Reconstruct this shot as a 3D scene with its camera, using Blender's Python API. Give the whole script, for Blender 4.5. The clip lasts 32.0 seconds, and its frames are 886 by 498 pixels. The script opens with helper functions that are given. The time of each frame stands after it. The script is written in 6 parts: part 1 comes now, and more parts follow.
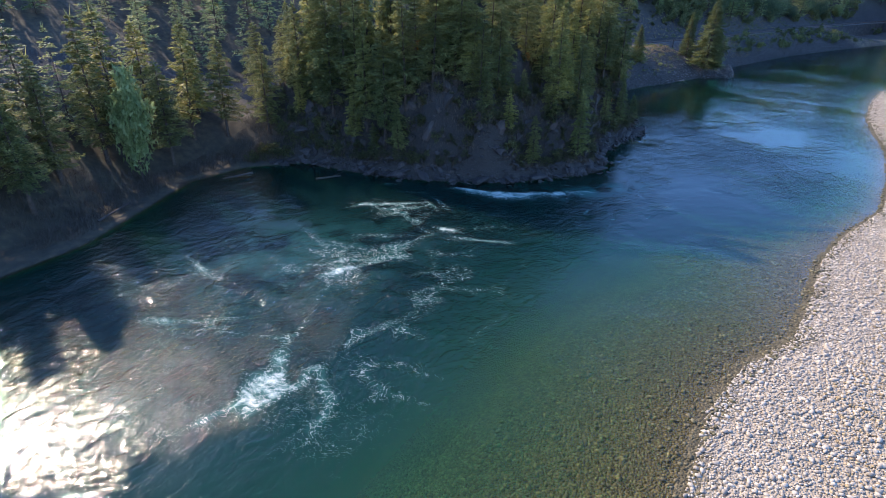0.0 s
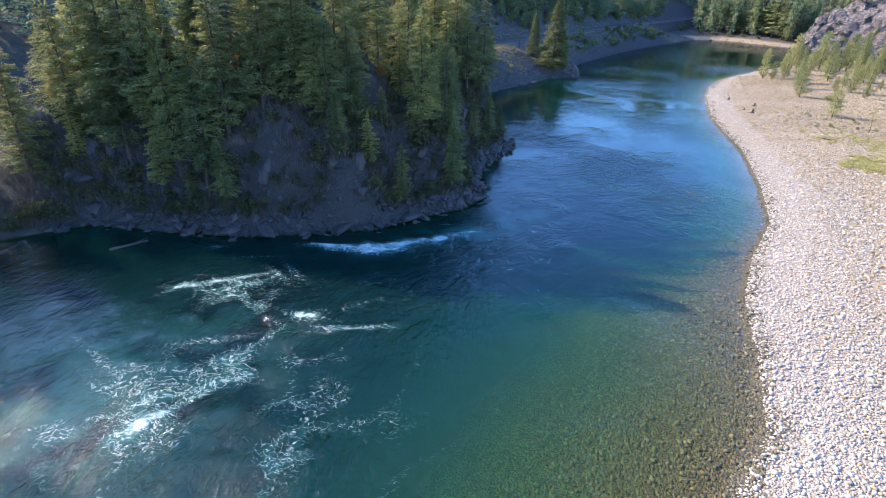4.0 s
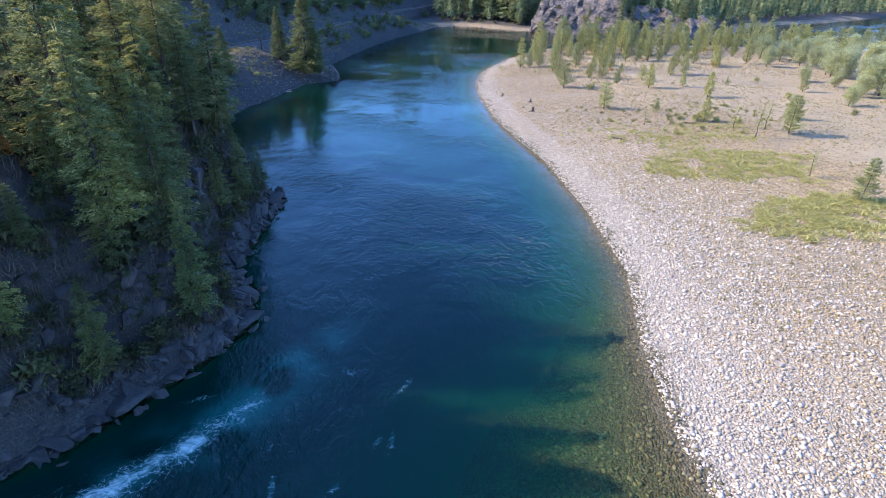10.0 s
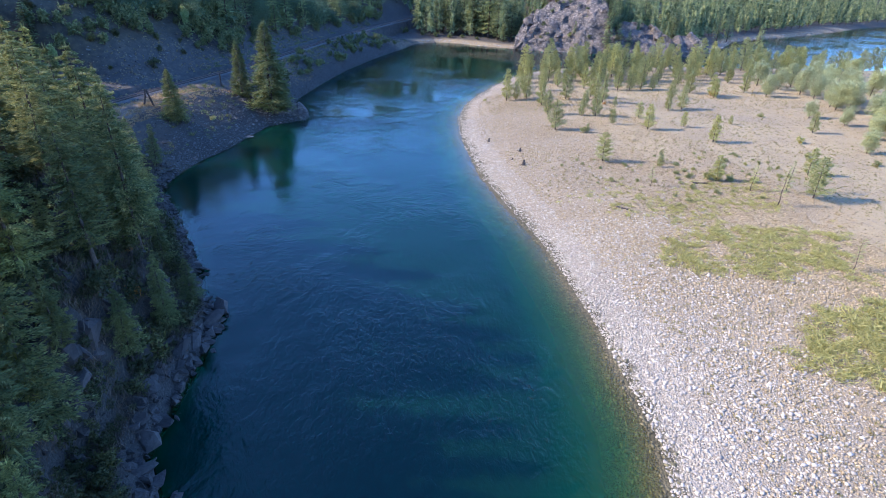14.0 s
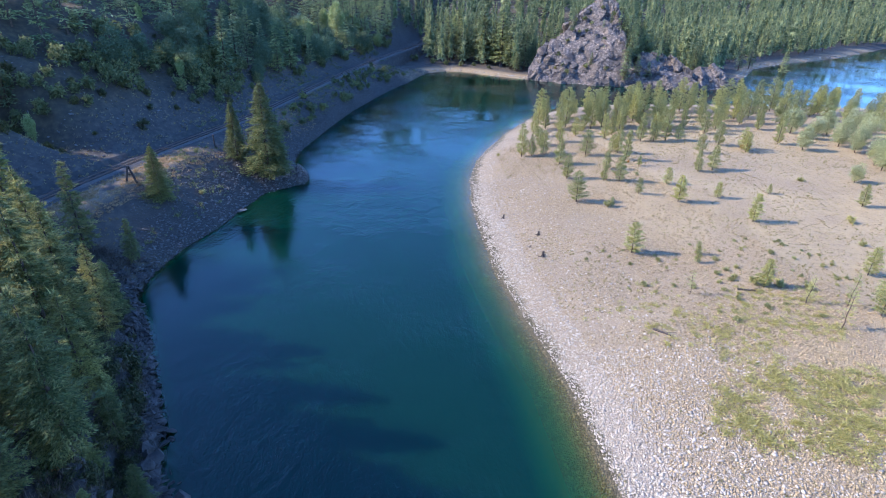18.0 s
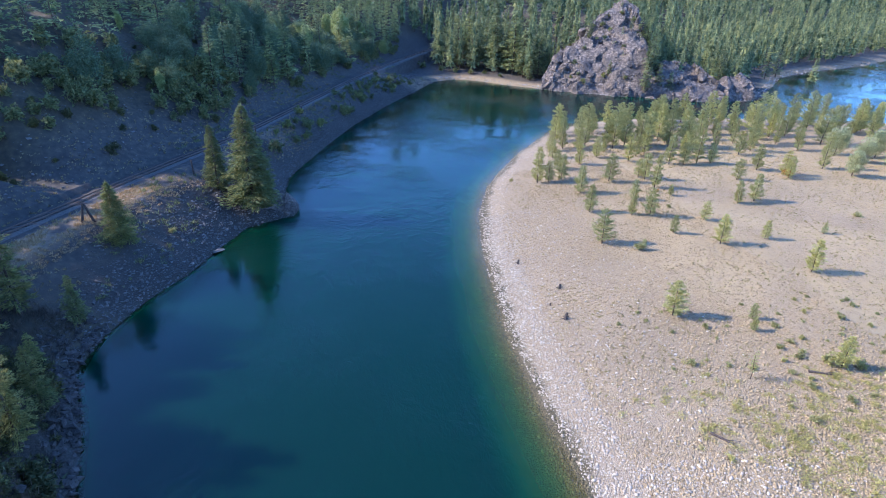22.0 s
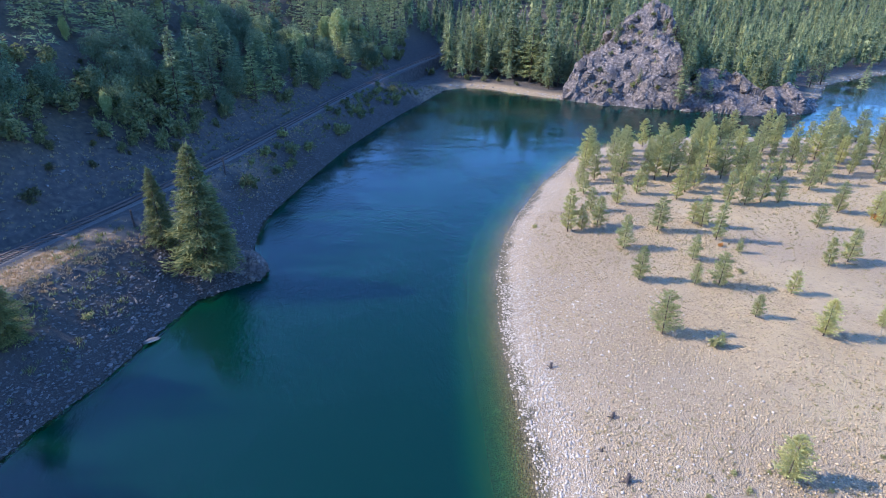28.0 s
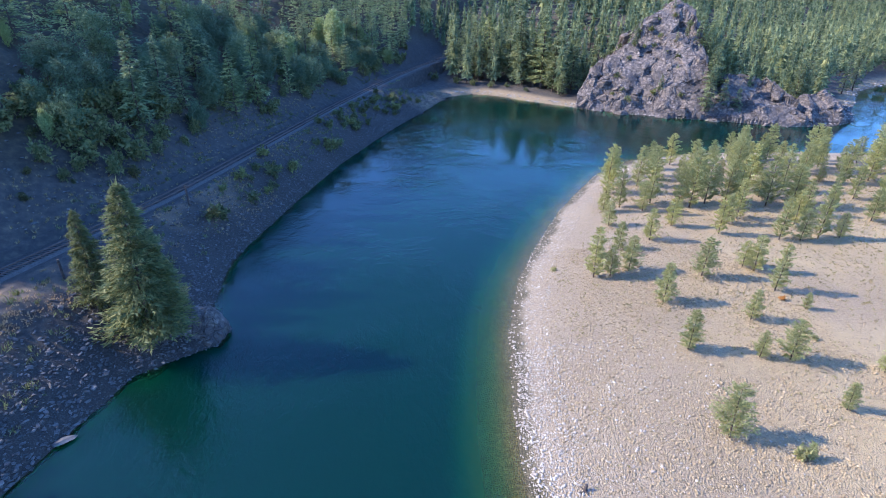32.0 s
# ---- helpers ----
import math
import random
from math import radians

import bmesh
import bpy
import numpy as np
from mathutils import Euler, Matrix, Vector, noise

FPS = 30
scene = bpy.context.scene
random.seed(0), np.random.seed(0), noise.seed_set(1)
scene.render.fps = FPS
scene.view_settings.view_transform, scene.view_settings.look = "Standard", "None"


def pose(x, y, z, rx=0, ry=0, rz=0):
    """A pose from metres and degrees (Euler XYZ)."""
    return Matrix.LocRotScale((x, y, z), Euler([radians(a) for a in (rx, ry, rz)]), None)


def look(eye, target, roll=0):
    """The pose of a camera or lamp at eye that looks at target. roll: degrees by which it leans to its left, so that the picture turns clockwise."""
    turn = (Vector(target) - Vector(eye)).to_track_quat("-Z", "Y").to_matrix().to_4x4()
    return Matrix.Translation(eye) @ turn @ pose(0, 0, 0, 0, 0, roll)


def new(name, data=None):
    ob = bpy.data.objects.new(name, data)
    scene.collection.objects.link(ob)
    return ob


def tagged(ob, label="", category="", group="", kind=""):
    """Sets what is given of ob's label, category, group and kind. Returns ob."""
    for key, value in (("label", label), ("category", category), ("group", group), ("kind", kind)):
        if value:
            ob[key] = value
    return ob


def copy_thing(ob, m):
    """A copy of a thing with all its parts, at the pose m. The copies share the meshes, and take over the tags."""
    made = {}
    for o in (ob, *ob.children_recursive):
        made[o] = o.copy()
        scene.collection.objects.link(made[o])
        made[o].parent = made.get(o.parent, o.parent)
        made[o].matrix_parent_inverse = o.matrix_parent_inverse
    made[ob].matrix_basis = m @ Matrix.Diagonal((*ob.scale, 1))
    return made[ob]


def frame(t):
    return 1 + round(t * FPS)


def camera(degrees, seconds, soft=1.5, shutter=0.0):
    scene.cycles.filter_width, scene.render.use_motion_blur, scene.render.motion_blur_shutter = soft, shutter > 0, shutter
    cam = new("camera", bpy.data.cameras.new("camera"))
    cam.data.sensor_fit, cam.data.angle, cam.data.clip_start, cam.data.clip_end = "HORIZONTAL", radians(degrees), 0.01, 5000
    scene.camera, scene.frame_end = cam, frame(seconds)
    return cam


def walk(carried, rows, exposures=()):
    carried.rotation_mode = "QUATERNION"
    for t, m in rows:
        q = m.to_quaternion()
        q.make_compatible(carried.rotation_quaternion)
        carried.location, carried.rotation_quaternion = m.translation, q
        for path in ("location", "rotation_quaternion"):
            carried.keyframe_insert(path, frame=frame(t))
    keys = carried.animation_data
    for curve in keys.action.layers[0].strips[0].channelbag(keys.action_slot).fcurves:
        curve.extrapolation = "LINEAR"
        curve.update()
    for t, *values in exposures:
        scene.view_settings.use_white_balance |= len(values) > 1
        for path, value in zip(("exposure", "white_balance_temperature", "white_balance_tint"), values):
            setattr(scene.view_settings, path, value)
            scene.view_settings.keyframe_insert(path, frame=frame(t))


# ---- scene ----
cam = camera(79.3, 32.0, soft=0.8)
# seconds, x, y, z, yaw, pitch, lean
PATH = [
    (0, 17.841, -228.068, 30.227, 31.960, -26.477, -0.430),
    (0.5, 16.530, -226.087, 30.207, 30.693, -26.460, -0.675),
    (1, 15.243, -224.098, 30.186, 28.653, -26.480, -0.692),
    (2, 12.837, -219.978, 30.105, 24.742, -26.436, -0.827),
    (3, 10.663, -215.544, 30.034, 20.933, -26.365, -0.927),
    (5.5, 5.627, -203.216, 30.428, 7.609, -26.799, -1.076),
    (6, 4.981, -200.746, 30.543, 4.908, -26.917, -1.012),
    (7, 4.132, -195.815, 30.748, 0.062, -27.098, -1.068),
    (8, 3.737, -190.752, 30.819, -4.572, -27.192, -1.055),
    (8.5, 3.669, -188.158, 30.797, -6.931, -27.310, -0.907),
    (9, 3.695, -185.549, 30.768, -9.426, -27.290, -0.993),
    (9.5, 3.817, -182.943, 30.767, -9.820, -27.348, -1.048),
    (10, 4.031, -180.352, 30.829, -9.315, -27.271, -1.078),
    (10.5, 4.324, -177.785, 30.992, -9.287, -27.297, -1.043),
    (11, 4.675, -175.245, 31.291, -9.732, -27.212, -1.041),
    (11.5, 5.072, -172.734, 31.760, -11.309, -27.221, -0.991),
    (12, 5.515, -170.253, 32.435, -12.375, -27.198, -0.985),
    (12.5, 6.020, -167.809, 33.360, -12.044, -27.211, -0.943),
    (13, 6.597, -165.412, 34.559, -11.702, -27.126, -1.074),
    (14, 7.811, -160.709, 37.489, -11.204, -27.046, -1.158),
    (14.5, 8.384, -158.375, 39.124, -10.997, -26.982, -1.146),
    (16.5, 10.076, -148.954, 46.156, -10.468, -26.728, -1.073),
    (17, 10.436, -146.624, 47.195, -10.332, -26.451, -1.120),
    (18, 11.213, -142.054, 48.411, -10.134, -26.453, -1.022),
    (19, 12.251, -137.559, 48.933, -9.832, -26.421, -1.019),
    (20, 13.414, -133.015, 49.317, -9.520, -26.395, -1.075),
    (21, 14.335, -128.406, 49.522, -9.298, -26.396, -1.082),
    (22, 15.138, -123.669, 49.696, -9.098, -26.371, -1.055),
    (23, 16.063, -118.782, 49.994, -8.857, -26.457, -1.097),
    (24, 16.937, -113.860, 50.225, -8.663, -26.527, -1.081),
    (25, 17.667, -108.938, 50.236, -8.576, -26.522, -1.001),
    (25.5, 18.052, -106.425, 50.218, -8.541, -26.504, -1.069),
    (27.5, 20.130, -95.790, 50.293, -8.010, -26.575, -0.908),
    (28, 20.638, -93.134, 50.269, -7.932, -26.602, -0.903),
    (29, 21.579, -87.888, 50.135, -7.767, -26.606, -0.946),
    (30, 22.442, -82.727, 49.935, -7.610, -26.587, -0.989),
    (31, 23.263, -77.576, 49.764, -7.485, -26.582, -0.960),
    (32, 24.105, -72.377, 49.657, -7.399, -26.616, -0.879),
]
walk(cam, [(t, pose(x, y, z, 90 + p, r, w)) for t, x, y, z, w, p, r in PATH], [(0, 1.52, 5200, 13), (2, 1.88, 5100, 13), (3, 1.98, 5060, 13), (6, 2.02, 4950, 13), (7, 1.94, 4920, 13), (11, 1.78, 4760, 13), (20, 1.78, 4640, 13.5), (27, 1.76, 4600, 14), (32, 1.83, 4600, 15)])

# ---- daylight: low sun over the western hill, clear sky ----
SUN_EL, SUN_AZ = 34.0, (-0.977, 0.213)
world = bpy.data.worlds.new("sky")
scene.world = world
world.use_nodes = True
wn = world.node_tree.nodes
wl = world.node_tree.links
sky = wn.new("ShaderNodeTexSky")
sky.sky_type = 'NISHITA'
sky.sun_disc = False
sky.sun_elevation = radians(SUN_EL)
sky.sun_rotation = math.atan2(SUN_AZ[0], SUN_AZ[1])
sky.air_density, sky.dust_density, sky.ozone_density = 0.9, 0.4, 5.0
wl.new(sky.outputs[0], wn["Background"].inputs[0])
wn["Background"].inputs[1].default_value = 0.15
sun = new("sun", bpy.data.lights.new("sun", "SUN"))
sun.data.energy, sun.data.angle, sun.data.color = 3.4, radians(0.5), (1.0, 0.73, 0.43)
ce = math.cos(radians(SUN_EL))
sun.matrix_world = look((SUN_AZ[0] * ce * 400, SUN_AZ[1] * ce * 400, math.sin(radians(SUN_EL)) * 400), (0, 0, 0))

# ---- small helpers ----
rng = np.random.default_rng(7)


def hash2(ix, iy, s):
    h = (ix.astype(np.int64) * 374761393 + iy.astype(np.int64) * 668265263 + s * 974634777) & 0xFFFFFFFF
    h = ((h ^ (h >> 13)) * 1274126177) & 0xFFFFFFFF
    return ((h ^ (h >> 16)) & 0xFFFF) / 65535.0


def vnoise(x, y, s=0):
    ix, iy = np.floor(x), np.floor(y)
    fx, fy = x - ix, y - iy
    fx, fy = fx * fx * (3 - 2 * fx), fy * fy * (3 - 2 * fy)
    a, b = hash2(ix, iy, s), hash2(ix + 1, iy, s)
    c, d = hash2(ix, iy + 1, s), hash2(ix + 1, iy + 1, s)
    return (a + (b - a) * fx) * (1 - fy) + (c + (d - c) * fx) * fy


def fbm(x, y, s=0, octaves=4):
    v, amp, tot = 0.0, 1.0, 0.0
    for k in range(octaves):
        v = v + amp * vnoise(x * 2 ** k + 17.3 * k, y * 2 ** k - 9.1 * k, s + k)
        tot += amp
        amp *= 0.5
    return v / tot


def sstep(a, b, x):
    t = np.clip((x - a) / (b - a), 0, 1)
    return t * t * (3 - 2 * t)


def mesh_np(name, verts, faces, mats=(), smooth=False):
    """A mesh from arrays: verts n x 3, faces m x 3 or m x 4."""
    me = bpy.data.meshes.new(name)
    verts, faces = np.asarray(verts, np.float32), np.asarray(faces, np.int32)
    k = faces.shape[1]
    me.vertices.add(len(verts))
    me.vertices.foreach_set("co", verts.ravel())
    me.loops.add(faces.size)
    me.loops.foreach_set("vertex_index", faces.ravel())
    me.polygons.add(len(faces))
    me.polygons.foreach_set("loop_start", np.arange(0, faces.size, k, dtype=np.int32))
    me.polygons.foreach_set("loop_total", np.full(len(faces), k, np.int32))
    me.polygons.foreach_set("use_smooth", np.full(len(faces), smooth, bool))
    for m in mats:
        me.materials.append(m)
    me.update(calc_edges=True)
    return me


def point_attr(me, name, values):
    at = me.attributes.new(name, 'FLOAT', 'POINT')
    at.data.foreach_set("value", np.asarray(values, np.float32))


def part(name, me, parent, label=""):
    ob = new(name, me)
    ob.parent = parent
    if label:
        ob["label"] = label
    return ob


def grid_faces(nx, ny):
    i = np.arange(nx * ny).reshape(ny, nx)
    return np.stack([i[:-1, :-1], i[:-1, 1:], i[1:, 1:], i[1:, :-1]], -1).reshape(-1, 4)


def seg_dist(px, py, line):
    best = np.full(px.shape, 1e9)
    for (ax, ay), (bx, by) in zip(line[:-1], line[1:]):
        dx, dy = bx - ax, by - ay
        t = np.clip(((px - ax) * dx + (py - ay) * dy) / (dx * dx + dy * dy), 0, 1)
        best = np.minimum(best, (px - ax - t * dx) ** 2 + (py - ay - t * dy) ** 2)
    return np.sqrt(best)


def inside(px, py, poly):
    c = np.zeros(px.shape, bool)
    n = len(poly)
    for k in range(n):
        (ax, ay), (bx, by) = poly[k], poly[(k + 1) % n]
        if ay == by:
            continue
        c ^= ((ay > py) != (by > py)) & (px < (bx - ax) * (py - ay) / (by - ay) + ax)
    return c


# ---- plan: the two banks, the railway ----
WEST = [(-60, -420), (-55, -300), (-52, -240), (-52, -211), (-53, -200), (-58, -189), (-63, -178), (-62, -168), (-55, -160), (-45, -159), (-35, -157.5),
        (-27, -154), (-18, -149), (-11, -141), (-7, -135), (-7.5, -130), (-10.5, -124), (-9, -114), (-7.5, -103), (-11, -97), (-13, -88), (-16, -80),
        (-20, -68), (-25.5, -57), (-25, -49), (-22, -39), (-17, -29), (-14, -20), (-10, -9)]
WEST2 = [(-6, -6), (-1, -3), (0, 1), (-4, 7), (-6, 14), (-6, 25), (-2, 39), (3, 56), (12, 84), (24, 113), (35, 137), (48, 163), (60, 186), (72, 193), (83, 189),
         (100, 170), (120, 153), (139, 140), (164, 131), (185, 119), (205, 119), (222, 126), (237, 145), (254, 161), (283, 190), (328, 215), (387, 238), (497, 300),
         (700, 380), (1200, 560)]
WEST2 = [(x + 1.9 * max(0, min(1, (y - 5) / 8)) * max(0, min(1, (190 - y) / 20)) + (0.7 if y < 7 else 0), y) for x, y in WEST2]
WEST = WEST + WEST2
EAST = [(-10, -420), (5, -300), (12, -240), (17, -215), (18, -199), (18, -190), (20, -182), (23.5, -175), (25, -165), (26, -154), (29, -143), (34, -130),
        (36.5, -112), (38, -90), (37, -72), (37, -55), (38.5, -40), (40, -25), (44, -5), (50, 12), (56, 23), (68, 43), (86, 67), (105, 82), (130, 88),
        (160, 87), (190, 83), (226, 75), (250, 68), (300, 68), (400, 92), (600, 160), (1200, 330)]
RIVER = WEST + EAST[::-1]
RAIL = [(-150, -330), (-118, -240), (-98, -190), (-82, -140), (-69, -95), (-54, -52), (-43.5, -24), (-36, -5), (-26, 17), (-17.8, 34), (-9.2, 60), (1.5, 92), (14, 129),
        (25, 158), (37, 188), (50, 218), (65, 250), (90, 300), (130, 370), (190, 460)]
RAIL_Z = 10.0


def blocks(x, y, size, s):
    """Broken rock: every jittered cell has its own height and tilt."""
    gx, gy = np.floor(x / size), np.floor(y / size)
    best, h = np.full(x.shape, 1e9), np.zeros(x.shape)
    for i in (-1, 0, 1):
        for j in (-1, 0, 1):
            cx, cy = gx + i, gy + j
            px, py = (cx + hash2(cx, cy, s)) * size, (cy + hash2(cx, cy, s + 1)) * size
            d = (x - px) ** 2 + (y - py) ** 2
            v = (hash2(cx, cy, s + 2) - 0.5) + ((hash2(cx, cy, s + 3) - 0.5) * (x - px) + (hash2(cx, cy, s + 4) - 0.5) * (y - py)) * 0.9 / size
            h = np.where(d < best, v, h)
            best = np.minimum(d, best)
    return h


def ground_z(x, y):
    x, y = np.asarray(x, float), np.asarray(y, float)
    dw, de, dr = seg_dist(x, y, WEST), seg_dist(x, y, EAST), seg_dist(x, y, RAIL)
    wet = inside(x, y, RIVER)
    n1, n2 = fbm(x * 0.06, y * 0.06, 3), fbm(x * 0.5, y * 0.5, 11, 3)
    # river bed
    shelf = sstep(-108, -160, y)
    sl = 0.62 - 0.55 * shelf
    s0 = np.minimum(sl, 0.3)
    de_bed = np.where(de < 6, de * s0, np.where(de < 14, 6 * s0 + (de - 6) * (14 * sl - 6 * s0) / 8, 14 * sl + (de - 14) * (0.2 - 0.04 * shelf)))
    bed = -np.minimum(np.minimum(de_bed, dw * 1.9), 4.0) - 0.05
    # gravel bar on the inside of the bend
    bar = 2.8 * (1 - np.exp(-de / 12)) + (n1 - 0.5) * 0.7 * sstep(4, 25, de) + (n2 - 0.5) * 0.14 + sstep(250, 700, de) * 60
    # west and north banks
    west_of_rail = x < np.interp(y, [p[1] for p in RAIL], [p[0] for p in RAIL])
    f = dw / (dw + np.maximum(dr - 5 - 4.5 * sstep(-44, -34, y) * sstep(4, -4, y), 0) + 1e-6)
    base = np.where(dr < 5, RAIL_Z - 0.4, (RAIL_Z - 0.4) * f ** 0.85)
    far_n = sstep(150, 200, y)
    base = base * (1 - far_n) + far_n * np.where(dr < 5, RAIL_Z - 0.4, np.minimum(3.2 * (1 - np.exp(-dw / 9)) + 0.03 * dw, RAIL_Z - 0.4))
    hill = RAIL_Z - 0.4 + np.maximum(dr - 5.5, 0) * (0.64 + 0.25 * n1) * (0.6 + 0.4 * sstep(-75, -30, y))
    for cx, cy, w in ((-28, -13, 6.5), (8, 170, 18)):  # side gullies that let the low sun through
        across = (x - cx) * SUN_AZ[1] - (y - cy) * SUN_AZ[0]
        hill = RAIL_Z - 0.4 + (hill - RAIL_Z + 0.4) * (1 - 0.9 * np.exp(-(across / w) ** 2) * (x < cx))
    top = 150 - 88 * sstep(120, 200, y)
    hill = top * (1 - np.exp(-hill / top)) * 1.15
    # rocky bluff south of the rail bench
    wb = sstep(-168, -152, y) * sstep(-46, -72, y)
    rise = (13.5 - 4.0 * sstep(-30, -12, x)) * sstep(-62, -112, y) + 7
    ledge = dw + (n1 - 0.5) * 5 + (vnoise(x * 0.22, y * 0.22, 64) - 0.5) * 3.2
    bluff = rise * (0.12 * sstep(0.2, 1.8, dw) + 0.6 * sstep(2.0, 6.2, ledge) + 0.28 * sstep(6.5, 11.5, ledge)) * sstep(2, 34, dr)
    crag = np.abs(fbm(x * 0.16 + n1 * 2, y * 0.16, 61, 3) - 0.5) * 2
    bluff = bluff * (0.86 + 0.3 * crag) + (blocks(x, y, 3.6, 71) * 1.7 + blocks(x, y, 1.7, 81) * 0.9) * sstep(0.3, 4, dw) * sstep(34, 14, dw)
    cove = sstep(-152, -168, y)
    cv = 0.07 * np.minimum(dw, 7) + np.maximum(dw - 7, 0) * 0.74
    side = np.where(west_of_rail & (dr > 4), hill, base)
    side = side * (1 - wb) + wb * np.where(west_of_rail & (dr > 4), hill, np.maximum(base, bluff))
    side = side * (1 - cove) + cove * np.minimum(cv, np.maximum(hill, cv * 0.6 + 6))
    # wooded hills across the far reach
    dn = np.maximum(dw - 45 - 25 * n1, 0) * sstep(110, 200, y) * (~west_of_rail | (y > 330))
    side = side + np.minimum(dn * 0.35, 20 + dn * 0.06)
    side = side + (n2 - 0.5) * np.where(dr < 5, 0.05, 0.5) + (n1 - 0.5) * 1.5 * sstep(6, 25, dr) * sstep(3, 15, dw)
    side = np.maximum(side, 0.05 + 0.03 * dw)
    east_side = de < dw
    # beyond the far mouth keep to the nearer bank
    z = np.where(wet, bed, np.where(east_side, bar, side))
    return z, dict(dw=dw, de=de, dr=dr, wet=wet, east=east_side, wb=wb, west_of_rail=west_of_rail)


def gz(x, y):
    return float(ground_z(np.array([x]), np.array([y]))[0][0])


def axis(fine0, fine1, step, lo, hi, grow=1.12):
    a = list(np.arange(fine0, fine1, step))
    s, v = step, a[-1]
    while v < hi:
        s *= grow
        v += s
        a.append(v)
    s, v, b = step, a[0], []
    while v > lo:
        s *= grow
        v -= s
        b.append(v)
    return np.array(b[::-1] + a)


# ---- materials ----
def mat(name):
    m = bpy.data.materials.new(name)
    m.use_nodes = True
    nt = m.node_tree
    return m, nt.nodes, nt.links, nt.nodes["Principled BSDF"]




def ramp(ns, ls, src, stops):
    r = ns.new("ShaderNodeValToRGB")
    el = r.color_ramp.elements
    while len(el) < len(stops):
        el.new(0.5)
    for e, (p, c) in zip(el, stops):
        e.position, e.color = p, (*c, 1) if len(c) == 3 else c
    ls.new(src, r.inputs[0])
    return r.outputs[0]


def mixc(ns, ls, fac, a, b, mode='MIX'):
    m = ns.new("ShaderNodeMix")
    m.data_type, m.blend_type = 'RGBA', mode
    for sock, v in ((m.inputs[0], fac), (m.inputs[6], a), (m.inputs[7], b)):
        if isinstance(v, bpy.types.NodeSocket):
            ls.new(v, sock)
        elif isinstance(v, (int, float)):
            sock.default_value = v
        else:
            sock.default_value = (*v, 1)
    return m.outputs[2]


def math_n(ns, ls, op, a, b=0.0, clamp=False):
    m = ns.new("ShaderNodeMath")
    m.operation, m.use_clamp = op, clamp
    for sock, v in ((m.inputs[0], a), (m.inputs[1], b)):
        if isinstance(v, bpy.types.NodeSocket):
            ls.new(v, sock)
        else:
            sock.default_value = v
    return m.outputs[0]


def tex(ns, ls, kind, scale, detail=4, vec=None, rough=0.55):
    t = ns.new("ShaderNodeTex" + kind)
    t.inputs["Scale"].default_value = scale
    if kind == "Noise":
        t.inputs["Detail"].default_value = detail
        t.inputs["Roughness"].default_value = rough
    if vec is not None:
        ls.new(vec, t.inputs["Vector"])
    return t


def position(ns):
    return ns.new("ShaderNodeNewGeometry").outputs["Position"]


def bump(ns, ls, height, strength, dist, bsdf):
    b = ns.new("ShaderNodeBump")
    b.inputs["Strength"].default_value, b.inputs["Distance"].default_value = strength, dist
    ls.new(height, b.inputs["Height"])
    ls.new(b.outputs[0], bsdf.inputs["Normal"])
    return b


def attr(ns, name):
    a = ns.new("ShaderNodeAttribute")
    a.attribute_name = name
    return a.outputs["Fac"]


